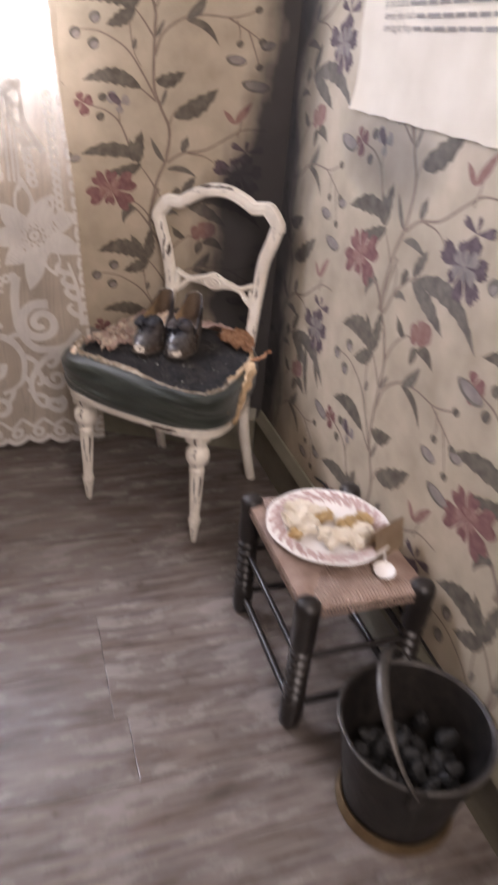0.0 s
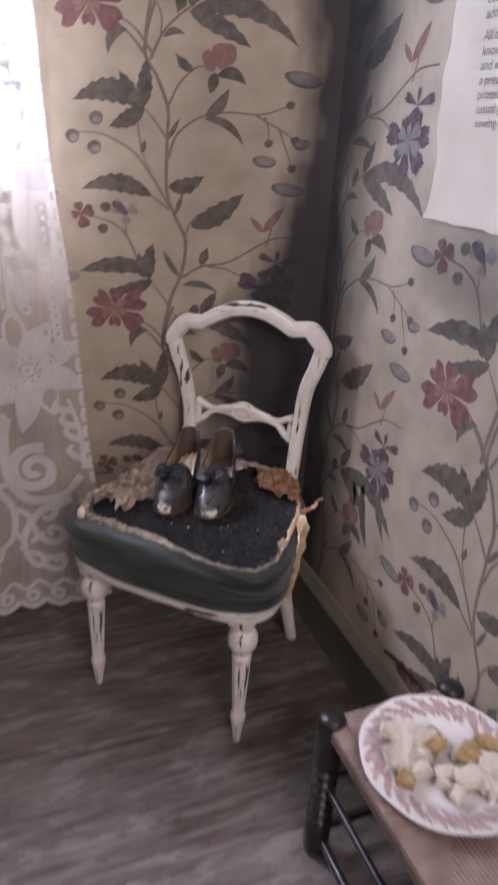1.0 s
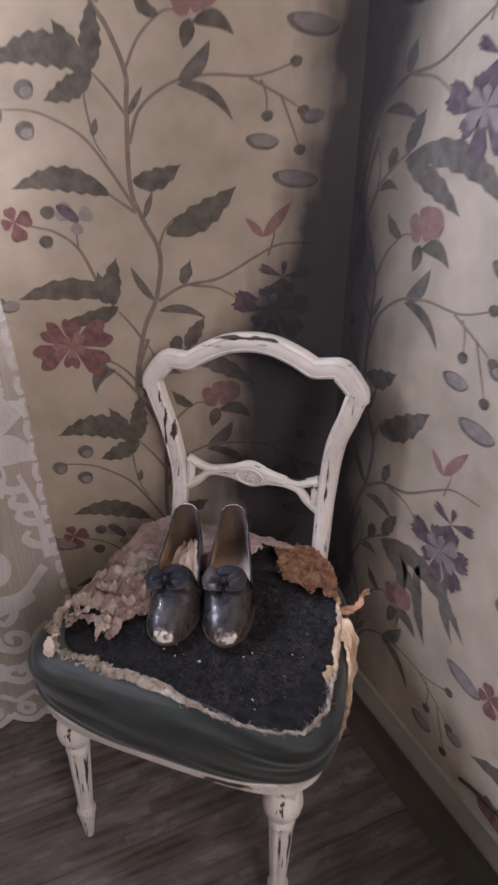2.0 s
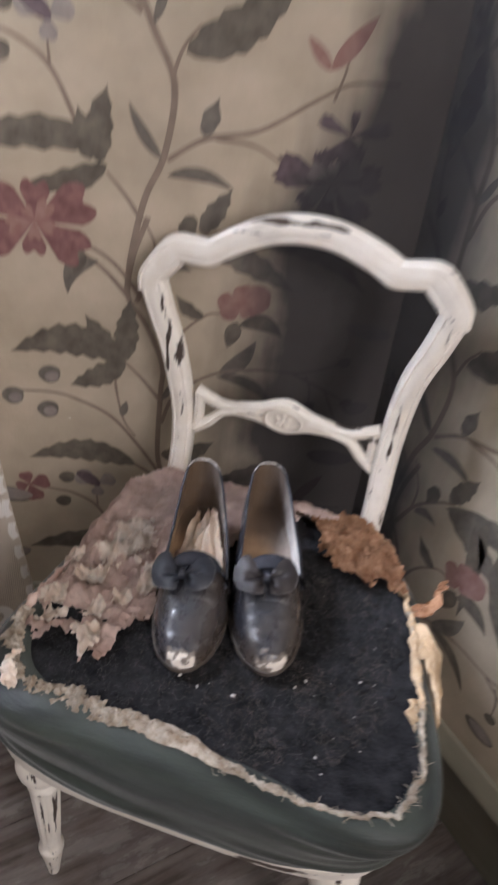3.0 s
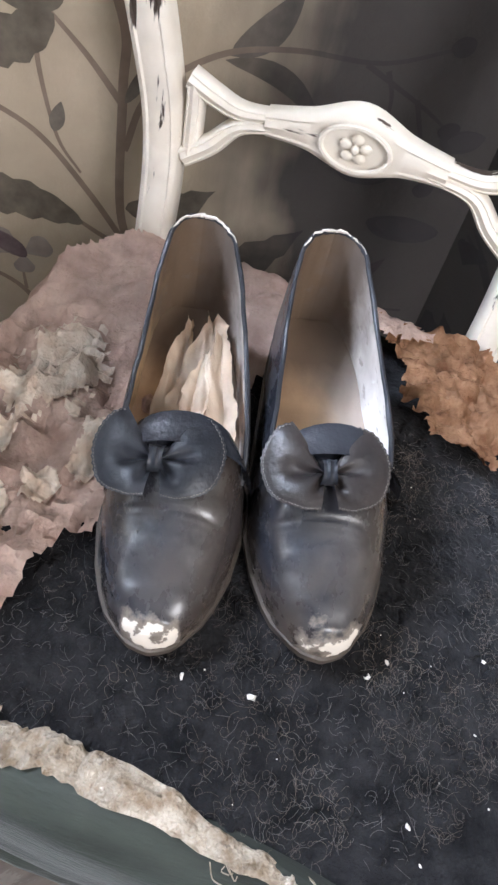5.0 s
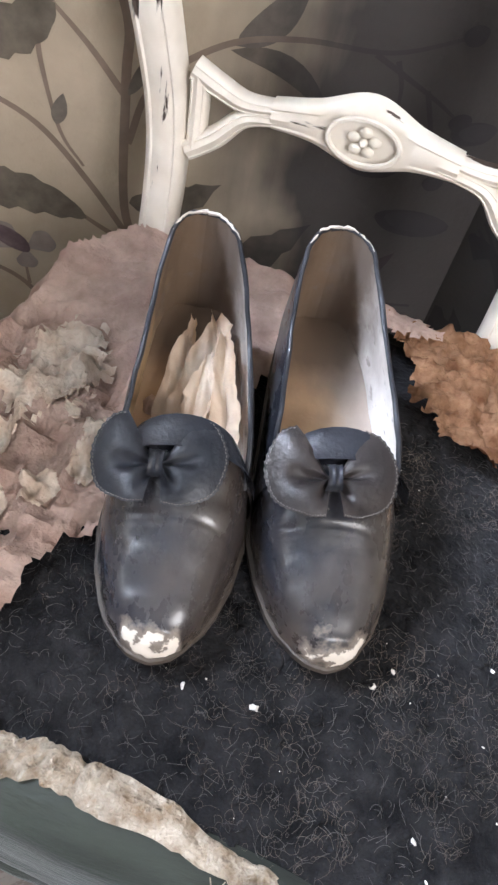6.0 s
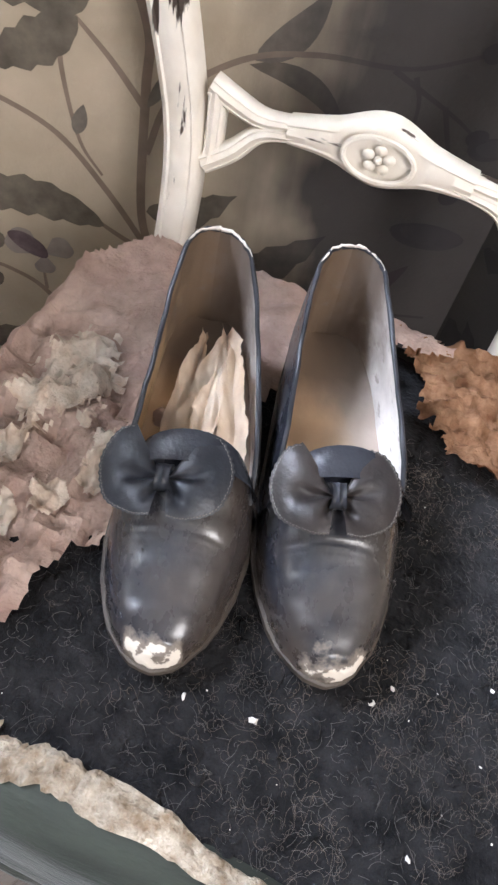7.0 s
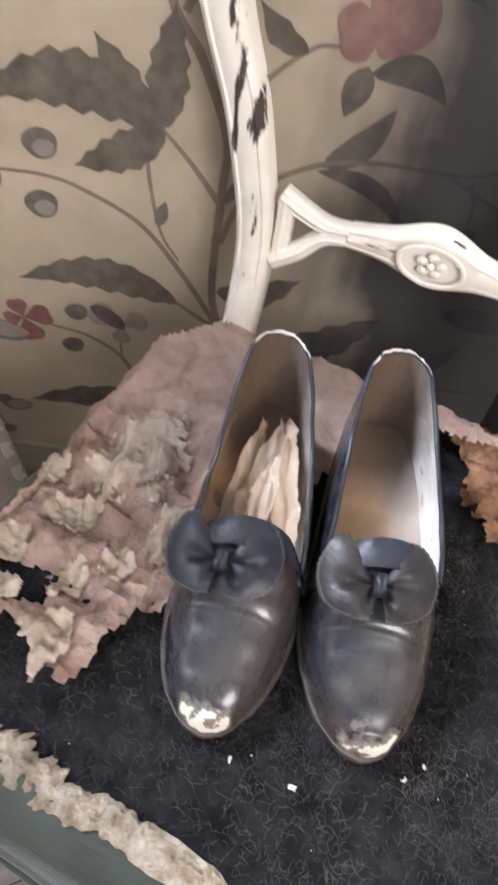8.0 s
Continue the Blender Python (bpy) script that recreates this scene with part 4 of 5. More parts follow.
    for i in range(261):
        t = i / 260
        a = radians(196 + 94 * t)
        nq = lambda f, q: noise.noise(Vector((a * f, q, 0.5)))
        g0 = 0.985 - (0.235 + 0.06 * nq(11, 1) + 0.03 * nq(37, 2) + 0.02 * nq(85, 3)) * ramp(t, [(0.0, 0.22), (0.35, 0.42), (0.58, 0.80), (0.75, 0.55), (0.88, 0.22), (1.0, 0.05)])
        g1 = 1.0 - 0.075 * ramp(t, [(0.0, 0.35), (0.5, 1.0), (0.72, 0.62), (1.0, 0.0)]) + (0.012 + 0.050 * nq(9, 4) + 0.035 * nq(33, 5) + 0.026 * nq(90, 6)) * (1 - 0.75 * t)
        row = []
        for k in range(17):
            u = k / 16
            g = g0 + (g1 - g0) * u
            x, y = seat_edge(a, g)
            h = (0.0125 - 0.0105 * t ** 1.6) * math.sin(math.pi * min(0.97, u * 0.92 + 0.02)) ** 0.55
            h *= 0.85 + 0.75 * noise.noise(Vector((x * 75, y * 75, 2))) + 0.65 * noise.noise(Vector((x * 190, y * 190, 5)))
            row.append((x, y, pad_z(x, y) + 0.003 - 0.22 * max(0.0, g - 0.99) + h + 0.0017 * noise.noise(Vector((x * 420, y * 420, 1)))))
        rows.append(row)
    skin(bm, rows)
    part("torn_edge", bm, M_FRAY, th, "fluffy torn edge of cream wadding")
    fray("torn_edge", 284, 372, 110, 0.0030, M_FRAY, 2.0, label="thin frayed edge of cream cloth")
    fray("torn_edge", 150, 198, 60, 0.0055, M_CLOTH, 3.0, label="torn brownish cloth edge")
    fray("wadding_tuft", 214, 232, 40, 0.0075, M_CLOTH2, 6.0, 0.004, "bright tuft of white wadding", inset=0.05)

    # threads that stick out of the torn edge
    rng = random.Random(11)
    bm = bmesh.new()
    for k in range(70):
        a = radians(rng.uniform(272, 372))
        x, y = seat_edge(a, 0.985 + rng.uniform(-0.02, 0.015))
        p = Vector((x, y, 0.509))
        d = Vector((rng.uniform(-1, 1), rng.uniform(-1, 1), rng.uniform(-0.2, 0.8))).normalized() * rng.uniform(0.004, 0.015)
        q = Vector((rng.uniform(-1, 1), rng.uniform(-1, 1), rng.uniform(-0.5, 0.5))) * 0.004
        tube(bm, smooth_line([p, p + d * 0.5 + q, p + d], 3), 0.00035, 4, ends=False)
    tagged(part("loose_threads", bm, M_FRAY, th, "pale loose threads along the torn edge"), kind="stuff")

    # torn lining thrown back over the rear of the seat
    def nz(x, y, s, q):
        return noise.noise(Vector((x * s, y * s, q)))

    def cloth_in(x, y):
        e = 0.030 * nz(x, y, 26, 3) + 0.020 * nz(x, y, 70, 5) + 0.007 * nz(x, y, 170, 6)
        front = ramp(x, [(-0.30, 0.020), (-0.225, 0.030), (-0.165, 0.018), (-0.135, 0.010), (-0.105, 0.085), (-0.085, 0.10), (-0.06, 0.20), (0.0, 0.30), (0.04, 0.335), (0.08, 0.35)])
        hole = ((x + 0.195) / 0.030) ** 2 + ((y - 0.062) / 0.020) ** 2 < 0.8 + 9 * e
        ex, ey = (x - SC) / 0.243, (y - 0.155) / 0.245
        return y + e > front and abs(ex) ** 2.9 + abs(ey) ** 2.9 < 1.0 + e * 2.5 and x < 0.075 + e and not hole

    def cloth_h(x, y):
        calm = 1.4 - 0.9 * max(0.0, min(1.0, (y + 0.30 * x - 0.145) / 0.07))
        w = 0.018 * abs(nz(x, y, 15, 1)) * (0.4 + 0.6 * calm) + (0.012 * nz(x, y, 44, 2) + 0.0058 * nz(x, y, 120, 4)) * calm
        up = 0.020 * max(0.0, min(1.0, (y - 0.10) / 0.22))
        rim = max(0.0, max(abs(x - SC) / 0.232, abs(y - 0.155) / 0.228) - 0.93)
        return pad_z(x, y) + 0.006 + w + up - 0.35 * rim
    bm = bmesh.new()
    ragged(bm, -0.285, 0.10, 0.0, 0.42, cloth_in, cloth_h, 100, 110)
    part("torn_lining", bm, M_CLOTH, th, "crumpled pinkish-brown torn lining with ragged holes")
    # cream wadding on it
    for k, (cx, cy, rx, ry) in enumerate(((-0.172, 0.19, 0.036, 0.048), (-0.150, 0.035, 0.016, 0.022), (-0.225, 0.085, 0.024, 0.014), (-0.118, 0.135, 0.016, 0.026), (-0.195, 0.125, 0.022, 0.018), (-0.238, 0.15, 0.018, 0.030), (-0.205, 0.050, 0.020, 0.015), (-0.165, 0.078, 0.013, 0.020), (-0.140, 0.100, 0.012, 0.015))):
        bm = bmesh.new()
        ragged(bm, cx - 2 * rx, cx + 2 * rx, cy - 2 * ry, cy + 2 * ry, lambda x, y: ((x - cx) / rx) ** 2 + ((y - cy) / ry) ** 2 < 0.85 + 0.75 * nz(x, y, 48, k) + 0.55 * nz(x, y, 150, k + 3), lambda x, y: cloth_h(x, y) + 0.003 + 0.008 * abs(nz(x, y, 70, k + 8)) + 0.004 * nz(x, y, 190, k), 52, 52)
        part("wadding_tuft", bm, M_CLOTH2, th, "cream wadding showing through the lining")
    # brown scrap at the back corner
    def scrap_in(x, y):
        e = 0.022 * nz(x, y, 34, 13) + 0.010 * nz(x, y, 95, 15)
        front = ramp(x, [(0.03, 0.36), (0.055, 0.325), (0.075, 0.275), (0.10, 0.25), (0.17, 0.255)])
        return y + e > front and 0.03 < x + e and abs((x - SC) / 0.218) ** 2.6 + abs((y - 0.155) / 0.240) ** 2.6 < 1.0 + e * 2

    bm = bmesh.new()
    ragged(bm, 0.02, 0.20, 0.22, 0.41, scrap_in, lambda x, y: cloth_h(x, y) - 0.006 + 0.010 * abs(nz(x, y, 40, 9)) + 0.007 * nz(x, y, 85, 2) + 0.004 * nz(x, y, 190, 6), 76, 76)
    part("brown_scrap", bm, M_RUST, th, "rust-brown matted wadding scrap")

    # torn strips of webbing that hang down the side
    def strip(name, pts, w, mat, seed, label):
        bm = bmesh.new()
        line = smooth_line(pts, 14)
        rows = []
        for i, p in enumerate(line):
            t = i / (len(line) - 1)
            wid = w * (0.45 + 0.65 * math.sin(math.pi * min(1, t + 0.15)) + 0.35 * noise.noise(Vector((t * 7, seed, 0))))
            row = []
            for k in range(13):
                c = (k / 12 - 0.5) * 2 * wid * (1 + 0.25 * noise.noise(Vector((t * 19, k * 0.5, seed))))
                row.append((p[0] + 0.006 * noise.noise(Vector((t * 9, k * 0.4, seed))) + 0.0022 * math.cos(k * 0.95), p[1] + c, p[2] + 0.004 * noise.noise(Vector((t * 11, k * 0.5, seed + 3)))))
            rows.append(row)
        skin(bm, rows)
        lumpy(bm, 0.003, 75, seed)
        top = bm.faces[:]
        back = {}
        for v in bm.verts[:]:
            back[v] = bm.verts.new(v.co + Vector((-0.004, 0, -0.002)))
        rim = [e for e in bm.edges if len(e.link_faces) == 1]
        for f in top:
            bm.faces.new([back[v] for v in f.verts][::-1])
        for e in rim:
            a, b = e.verts
            bm.faces.new((a, b, back[b], back[a]))
        bmesh.ops.recalc_face_normals(bm, faces=bm.faces[:])
        part(name, bm, mat, th, label)
    strip("hanging_strip", [(0.215, 0.20, 0.507), (0.243, 0.17, 0.505), (0.256, 0.12, 0.475), (0.258, 0.09, 0.43), (0.252, 0.075, 0.385)], 0.026, M_TAN, 1.3, "tan torn webbing strip hanging from the seat")
    strip("hanging_strip", [(0.222, 0.09, 0.507), (0.247, 0.075, 0.49), (0.253, 0.05, 0.45), (0.252, 0.035, 0.40)], 0.022, M_TAN, 4.1, "tan torn webbing strip hanging from the seat")
    strip("hanging_strip", [(0.205, 0.24, 0.505), (0.228, 0.245, 0.512), (0.238, 0.265, 0.52), (0.243, 0.285, 0.528)], 0.010, M_RUST, 2.2, "curled brown scrap of cloth at the seat's side")
    fray("torn_edge", 352, 395, 60, 0.0045, M_TAN, 7.0, label="ragged tan edge of webbing")

    # lint on the felt, and horsehair curls
    rng = random.Random(5)
    bm = bmesh.new()
    spots = [(0.029, 0.026, 0.0034), (-0.012, 0.024, 0.0021), (0.090, 0.062, 0.0022), (0.10, 0.075, 0.0018), (-0.035, 0.03, 0.0022), (-0.02, 0.045, 0.0014), (0.16, 0.10, 0.0018), (0.13, -0.005, 0.002)]
    spots += [(rng.uniform(-0.17, 0.19), rng.uniform(-0.03, 0.22), rng.uniform(0.0004, 0.0011)) for k in range(46)]
    for x, y, r in spots:
        v = bmesh.ops.create_icosphere(bm, subdivisions=1, radius=r)["verts"]
        sq = Matrix.LocRotScale((x, y, pad_z(x, y) + r * 0.35), Euler((0, 0, rng.uniform(0, 3))), (rng.uniform(0.5, 0.8), 1.0, 0.5))
        bmesh.ops.transform(bm, matrix=sq, verts=v)
        for q in v:
            q.co += noise.noise_vector(q.co * 500) * r * 0.55
    tagged(part("lint", bm, M_LINT, th, "specks of white lint on the felt"), kind="stuff")
    bm = bmesh.new()
    for k in range(2900):
        x, y = rng.uniform(-0.20, 0.20), rng.uniform(-0.045, 0.26)
        if abs((x - SC) / 0.21) ** 3 + abs((y - 0.155) / 0.2) ** 3 > 1:
            continue
        a, ln, cv = rng.uniform(0, 6.3), rng.uniform(0.003, 0.012), rng.uniform(-2.4, 2.4)
        pts = []
        for i in range(6):
            pts.append((x, y, pad_z(x, y) + 0.0006 + 0.0012 * math.sin(math.pi * i / 5)))
            x, y, a = x + ln / 5 * math.cos(a), y + ln / 5 * math.sin(a), a + cv / 4
        tube(bm, pts, 0.0001, 3, ends=False)
    tagged(part("horsehair", bm, M_HAIR, th, "grey curls of horsehair on the felt"), kind="stuff")
    bm = bmesh.new()
    for k in range(3000):
        x, y = rng.gauss(0.10, 0.10), rng.uniform(-0.05, 0.24)
        if abs((x - SC) / 0.21) ** 3 + abs((y - 0.155) / 0.2) ** 3 > 1 or noise.noise(Vector((x * 13, y * 13, 3))) < -0.08:
            continue
        a, ln, cv = rng.uniform(0, 6.3), rng.uniform(0.004, 0.017), rng.uniform(-5.5, 5.5)
        pts = []
        for i in range(9):
            pts.append((x, y, pad_z(x, y) + 0.0006 + rng.uniform(0.0015, 0.004) * math.sin(math.pi * i / 8)))
            x, y, a = x + ln / 8 * math.cos(a), y + ln / 8 * math.sin(a), a + cv / 7
        tube(bm, pts, 0.000075, 3, ends=False)
    tagged(part("horsehair", bm, M_HAIR2, th, "long brown curls of horsehair"), kind="stuff")
    bm = bmesh.new()
    for k in range(420):
        x, y = rng.uniform(-0.19, 0.20), rng.uniform(-0.045, 0.26)
        if abs((x - SC) / 0.21) ** 3 + abs((y - 0.155) / 0.2) ** 3 > 1:
            continue
        r = rng.uniform(0.003, 0.009)
        v = bmesh.ops.create_icosphere(bm, subdivisions=2, radius=r)["verts"]
        bmesh.ops.transform(bm, matrix=Matrix.LocRotScale((x, y, pad_z(x, y)), Euler((0, 0, rng.uniform(0, 3))), (1, 0.7, rng.uniform(0.12, 0.28))), verts=v)
    lumpy(bm, 0.0022, 260, 4)
    tagged(part("matted_hair", bm, M_FELT, th, "matted lumps of black hair"), kind="stuff")

    # back: stiles, crest rail and cross rail
    BC = -0.028
    SKEW = 0.085

    def by(z):
        return ramp(z, [(0.42, 0.354), (0.5, 0.374), (0.65, 0.404), (0.82, 0.412), (0.95, 0.424)])

    def askew(x, y, z, skew=SKEW):
        k = max(0.0, min(1.0, (z - 0.44) / 0.16))
        return x - 0.010 * k * max(0.0, (z - 0.55) / 0.3), y, z + skew * k * (x - BC)

    def moulded(bm, line, width, depth, skew=SKEW, dx=0.0, dz=0.0):
        """A flat moulded bar with rounded edges and a bead along its middle, in the plane of the back."""
        rows = []
        n = len(line) - 1
        sect = [(-1, -0.55), (-0.95, 0.25), (-0.82, 0.62), (-0.6, 0.76), (-0.5, 0.68), (0.0, 0.92), (0.5, 0.68), (0.6, 0.76), (0.82, 0.62), (0.95, 0.25), (1, -0.55), (0.8, -0.9), (-0.8, -0.9)]
        for i, p in enumerate(line):
            q, r = line[max(i - 1, 0)], line[min(i + 1, n)]
            d = np.array((r[0] - q[0], r[1] - q[1]))
            d = d / np.hypot(*d)
            nx, nzz = -d[1], d[0]
            w = width(i / n) if callable(width) else width
            rows.append([askew(p[0] + dx + nx * s * w, by(p[1]) - e * depth, p[1] + dz + nzz * s * w, skew) for s, e in sect])
        vs = skin(bm, rows, True)
        cap(bm, vs[0], True)
        cap(bm, vs[-1])
    for sx in (-1, 1):
        q = 0.149 if sx < 0 else 0.157
        line = smooth_line([(BC + sx * q, 0.435), (BC + sx * q, 0.52), (BC + sx * (q + 0.001), 0.62), (BC + sx * 0.169, 0.72), (BC + sx * 0.190, 0.78), (BC + sx * 0.2045, 0.825)], 7)
        bm = bmesh.new()
        moulded(bm, line, lambda t: 0.0155 + 0.0050 * t, 0.0135)
        part("stile", bm, M_WHITE, th, "cream stile with long chips in the paint")
    half = [(-0.2065, 0.812), (-0.2065, 0.8275), (-0.2010, 0.8360), (-0.1800, 0.8610), (-0.1700, 0.8695), (-0.1600, 0.8715), (-0.1300, 0.8690), (-0.1200, 0.8705), (-0.1120, 0.8755), (-0.085, 0.8900), (-0.045, 0.9055), (0.0, 0.9110)]
    pts = [(BC + x, z) for x, z in half] + [(BC - x, z) for x, z in half[-2::-1]]
    line = smooth_line(pts, 4)
    bm = bmesh.new()
    moulded(bm, line, lambda t: 0.0190 + 0.0030 * math.exp(-((abs(t - 0.5) - 0.36) / 0.05) ** 2), 0.0145)
    part("crest_rail", bm, M_WHITE_X, th, "arched cream crest rail with stepped shoulders")

    # cross rail: forked ends, swelling to an oval with a carved rosette
    rail = bmesh.new()
    line = smooth_line([(BC - 0.072, 0.652), (BC - 0.05, 0.654), (BC - 0.03, 0.655), (BC, 0.656), (BC + 0.03, 0.655), (BC + 0.05, 0.654), (BC + 0.072, 0.652)], 5)
    moulded(rail, line, lambda t: 0.0105 + 0.0035 * min(1.0, min(t, 1 - t) / 0.22) + 0.014 * math.exp(-((t - 0.5) / 0.16) ** 2), 0.0103, 0.02, 0.005, -0.010)
    cr = part("cross_rail", rail, M_WHITE_X, th, "pierced cross rail with forked ends")
    for sx, e in ((-1, 0.127), (1, 0.137)):
        for up in (1, -1):
            arm = bmesh.new()
            line = smooth_line([(BC + sx * (e + 0.003), 0.638 + up * 0.030), (BC + sx * (e - 0.019), 0.641 + up * 0.018), (BC + sx * (e - 0.040), 0.648 + up * 0.0055), (BC + sx * 0.060, 0.653 + up * 0.004)], 6)
            moulded(arm, line, lambda t: 0.0088 - 0.0045 * t ** 2, 0.0088, 0.02, 0.001 + 0.002 * sx, -0.010)
            part("fork_arm", arm, M_WHITE_X, cr)
        arm = bmesh.new()
        moulded(arm, smooth_line([(BC + sx * e, 0.611), (BC + sx * e, 0.665)], 4), 0.0075, 0.0088, 0.02, 0.001 if sx < 0 else -0.001, -0.010)
        part("end_block", arm, M_WHITE_X, cr)
    bm = bmesh.new()
    o = Vector(askew(BC + 0.005, by(0.656) - 0.0115, 0.646, 0.02))
    ring = [o + Vector((0.027 * math.cos(a), -0.001, 0.0165 * math.sin(a))) for a in [2 * math.pi * k / 36 for k in range(37)]]
    tube(bm, ring, 0.0021, 6, ends=False)
    for k in range(5):
        a = 2 * math.pi * k / 5 + 0.3
        v = bmesh.ops.create_uvsphere(bm, u_segments=10, v_segments=6, radius=0.0045)["verts"]
        bmesh.ops.transform(bm, matrix=Matrix.LocRotScale(o + Vector((0.0085 * math.cos(a), -0.0005, 0.0075 * math.sin(a))), None, (1.1, 0.5, 0.9)), verts=v)
    v = bmesh.ops.create_uvsphere(bm, u_segments=10, v_segments=6, radius=0.0035)["verts"]
    bmesh.ops.translate(bm, vec=o + Vector((0, -0.001, 0)), verts=v)
    part("rosette", bm, M_WHITE, cr, "small carved oval rosette")


chair()


# ---- the pair of shoes on the seat ----
SHOE_L = 0.247
HW = [(0, 0.0), (0.008, 0.010), (0.03, 0.018), (0.08, 0.0250), (0.16, 0.0300), (0.3, 0.0345), (0.45, 0.0385), (0.58, 0.0420), (0.68, 0.0430), (0.78, 0.0395), (0.86, 0.0335), (0.92, 0.0265), (0.97, 0.0170), (0.99, 0.0095), (1.0, 0.0004)]
ZB = [(0, 0.040), (0.2, 0.036), (0.36, 0.026), (0.56, 0.0085), (0.66, 0.006), (0.92, 0.006), (1.0, 0.010)]
ZT = [(0.55, 0.079), (0.62, 0.072), (0.7, 0.060), (0.8, 0.047), (0.9, 0.037), (0.96, 0.0300), (0.985, 0.0235), (1.0, 0.0106)]
ZL = [(0, 0.119), (0.05, 0.117), (0.15, 0.103), (0.28, 0.089), (0.42, 0.080), (0.52, 0.071), (0.58, 0.060), (0.625, 0.046)]


def shoe(m, leather_mat, lean, torn, label, drift, bow_x):
    th = base("shoe", m, label, "shoe", "pair of shoes on the chair")

    def mid(s):
        return lean * 0.005 * math.sin(math.pi * min(1, s * 1.05)) + drift * s

    def wall(s, v, inset=0.0, drop=0.0):
        hw, zb, zl = ramp(s, HW), ramp(s, ZB), ramp(s, ZL) - drop
        w = hw * (1 + 0.08 * math.sin(math.pi * v) - 0.08 * v)
        return max(0.0, w - inset), zb + (zl - zb) * v
    # vamp: the closed front, a dome over the toes
    bm = bmesh.new()
    rows = []
    for i in range(101):
        s = 0.585 + 0.415 * (1 - (1 - i / 100) ** 1.6)
        hw, zb, zt = ramp(s, HW), ramp(s, ZB), ramp(s, ZT)
        row = []
        for k in range(25):
            a = math.pi * k / 24
            x = hw * math.copysign(abs(math.cos(a)) ** 0.72, math.cos(a)) * (1 + 0.03 * math.sin(a))
            z = zb + (zt - zb) * math.sin(a) ** 0.82
            bend = s + 0.012 * math.cos(a) + 0.004 * math.sin(a * 5 + lean)
            z -= math.sin(a) ** 2 * (0.0009 * math.exp(-((bend - 0.742) / 0.0045) ** 2) + 0.0005 * math.exp(-((bend - 0.758) / 0.004) ** 2) * (1 + math.cos(a)) * 0.5)
            z += 0.0013 * noise.noise(Vector((math.cos(a) * 2.2, s * 17, lean * 3))) * math.sin(a)
            row.append((x + mid(s), s * SHOE_L, z))
        rows.append(row)
    skin(bm, rows)
    part("vamp", bm, leather_mat, th, "dark polished leather toe, scuffed white at the tip")
    # quarters: the open sides and heel, with lining and a bound top edge
    st = [0.0, 0.002, 0.004, 0.008, 0.012, 0.018, 0.025, 0.035, 0.045, 0.057, 0.07, 0.085, 0.1, 0.14, 0.18, 0.23, 0.28, 0.33, 0.38, 0.43, 0.48, 0.53, 0.58, 0.625]
    loop = [(-1, s) for s in st[::-1]] + [(1, s) for s in st[1:]]
    bm, ln = bmesh.new(), bmesh.new()
    outer = [[(sx * wall(s, v)[0] + mid(s), s * SHOE_L, wall(s, v)[1]) for sx, s in loop] for v in [k / 8 for k in range(9)]]
    skin(bm, outer)
    inner = [[(sx * wall(s, v, 0.0026)[0] + mid(s), s * SHOE_L + 0.0026 * max(0, 1 - s / 0.1), wall(s, v)[1]) for sx, s in loop] for v in [k / 8 for k in range(9)]]
    half_n = len(st)
    skin(ln, inner)
    part("quarter", bm, leather_mat, th, "dark leather sides and heel")
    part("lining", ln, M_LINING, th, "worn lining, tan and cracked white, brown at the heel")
    bm = bmesh.new()
    tube(bm, [(a[0] * 0.5 + b[0] * 0.5, a[1] * 0.5 + b[1] * 0.5, a[2]) for a, b in zip(outer[-1], inner[-1])], 0.0016, 8)
    lumpy(bm, 0.0007, 160, lean)
    part("topline", bm, M_BIND, th, "bound leather top edge")
    bm = bmesh.new()
    tube(bm, [((a[0] + b[0]) * 0.5, (a[1] + b[1]) * 0.5 + 0.0005, a[2] + 0.0013) for a, b in list(zip(outer[-1], inner[-1]))[half_n - 11:half_n + 10]], lambda t: 0.0004 + 0.0007 * math.sin(math.pi * t), 6)
    lumpy(bm, 0.0012, 300, lean + 2)
    part("frayed_heel_edge", bm, M_PALE, th, "frayed pale edge where the heel binding is worn")
    # insole
    bm = bmesh.new()
    rows = []
    for i in range(26):
        s = 0.02 + 0.68 * i / 25
        w = ramp(s, HW) * 0.97
        rows.append([(w * (k / 5 - 1) + mid(s), s * SHOE_L, ramp(s, ZB) + 0.004 + 0.004 * (abs(k / 5 - 1)) ** 3) for k in range(11)])
    skin(bm, rows)
    part("insole", bm, M_INSOLE, th, "worn brown leather insole")
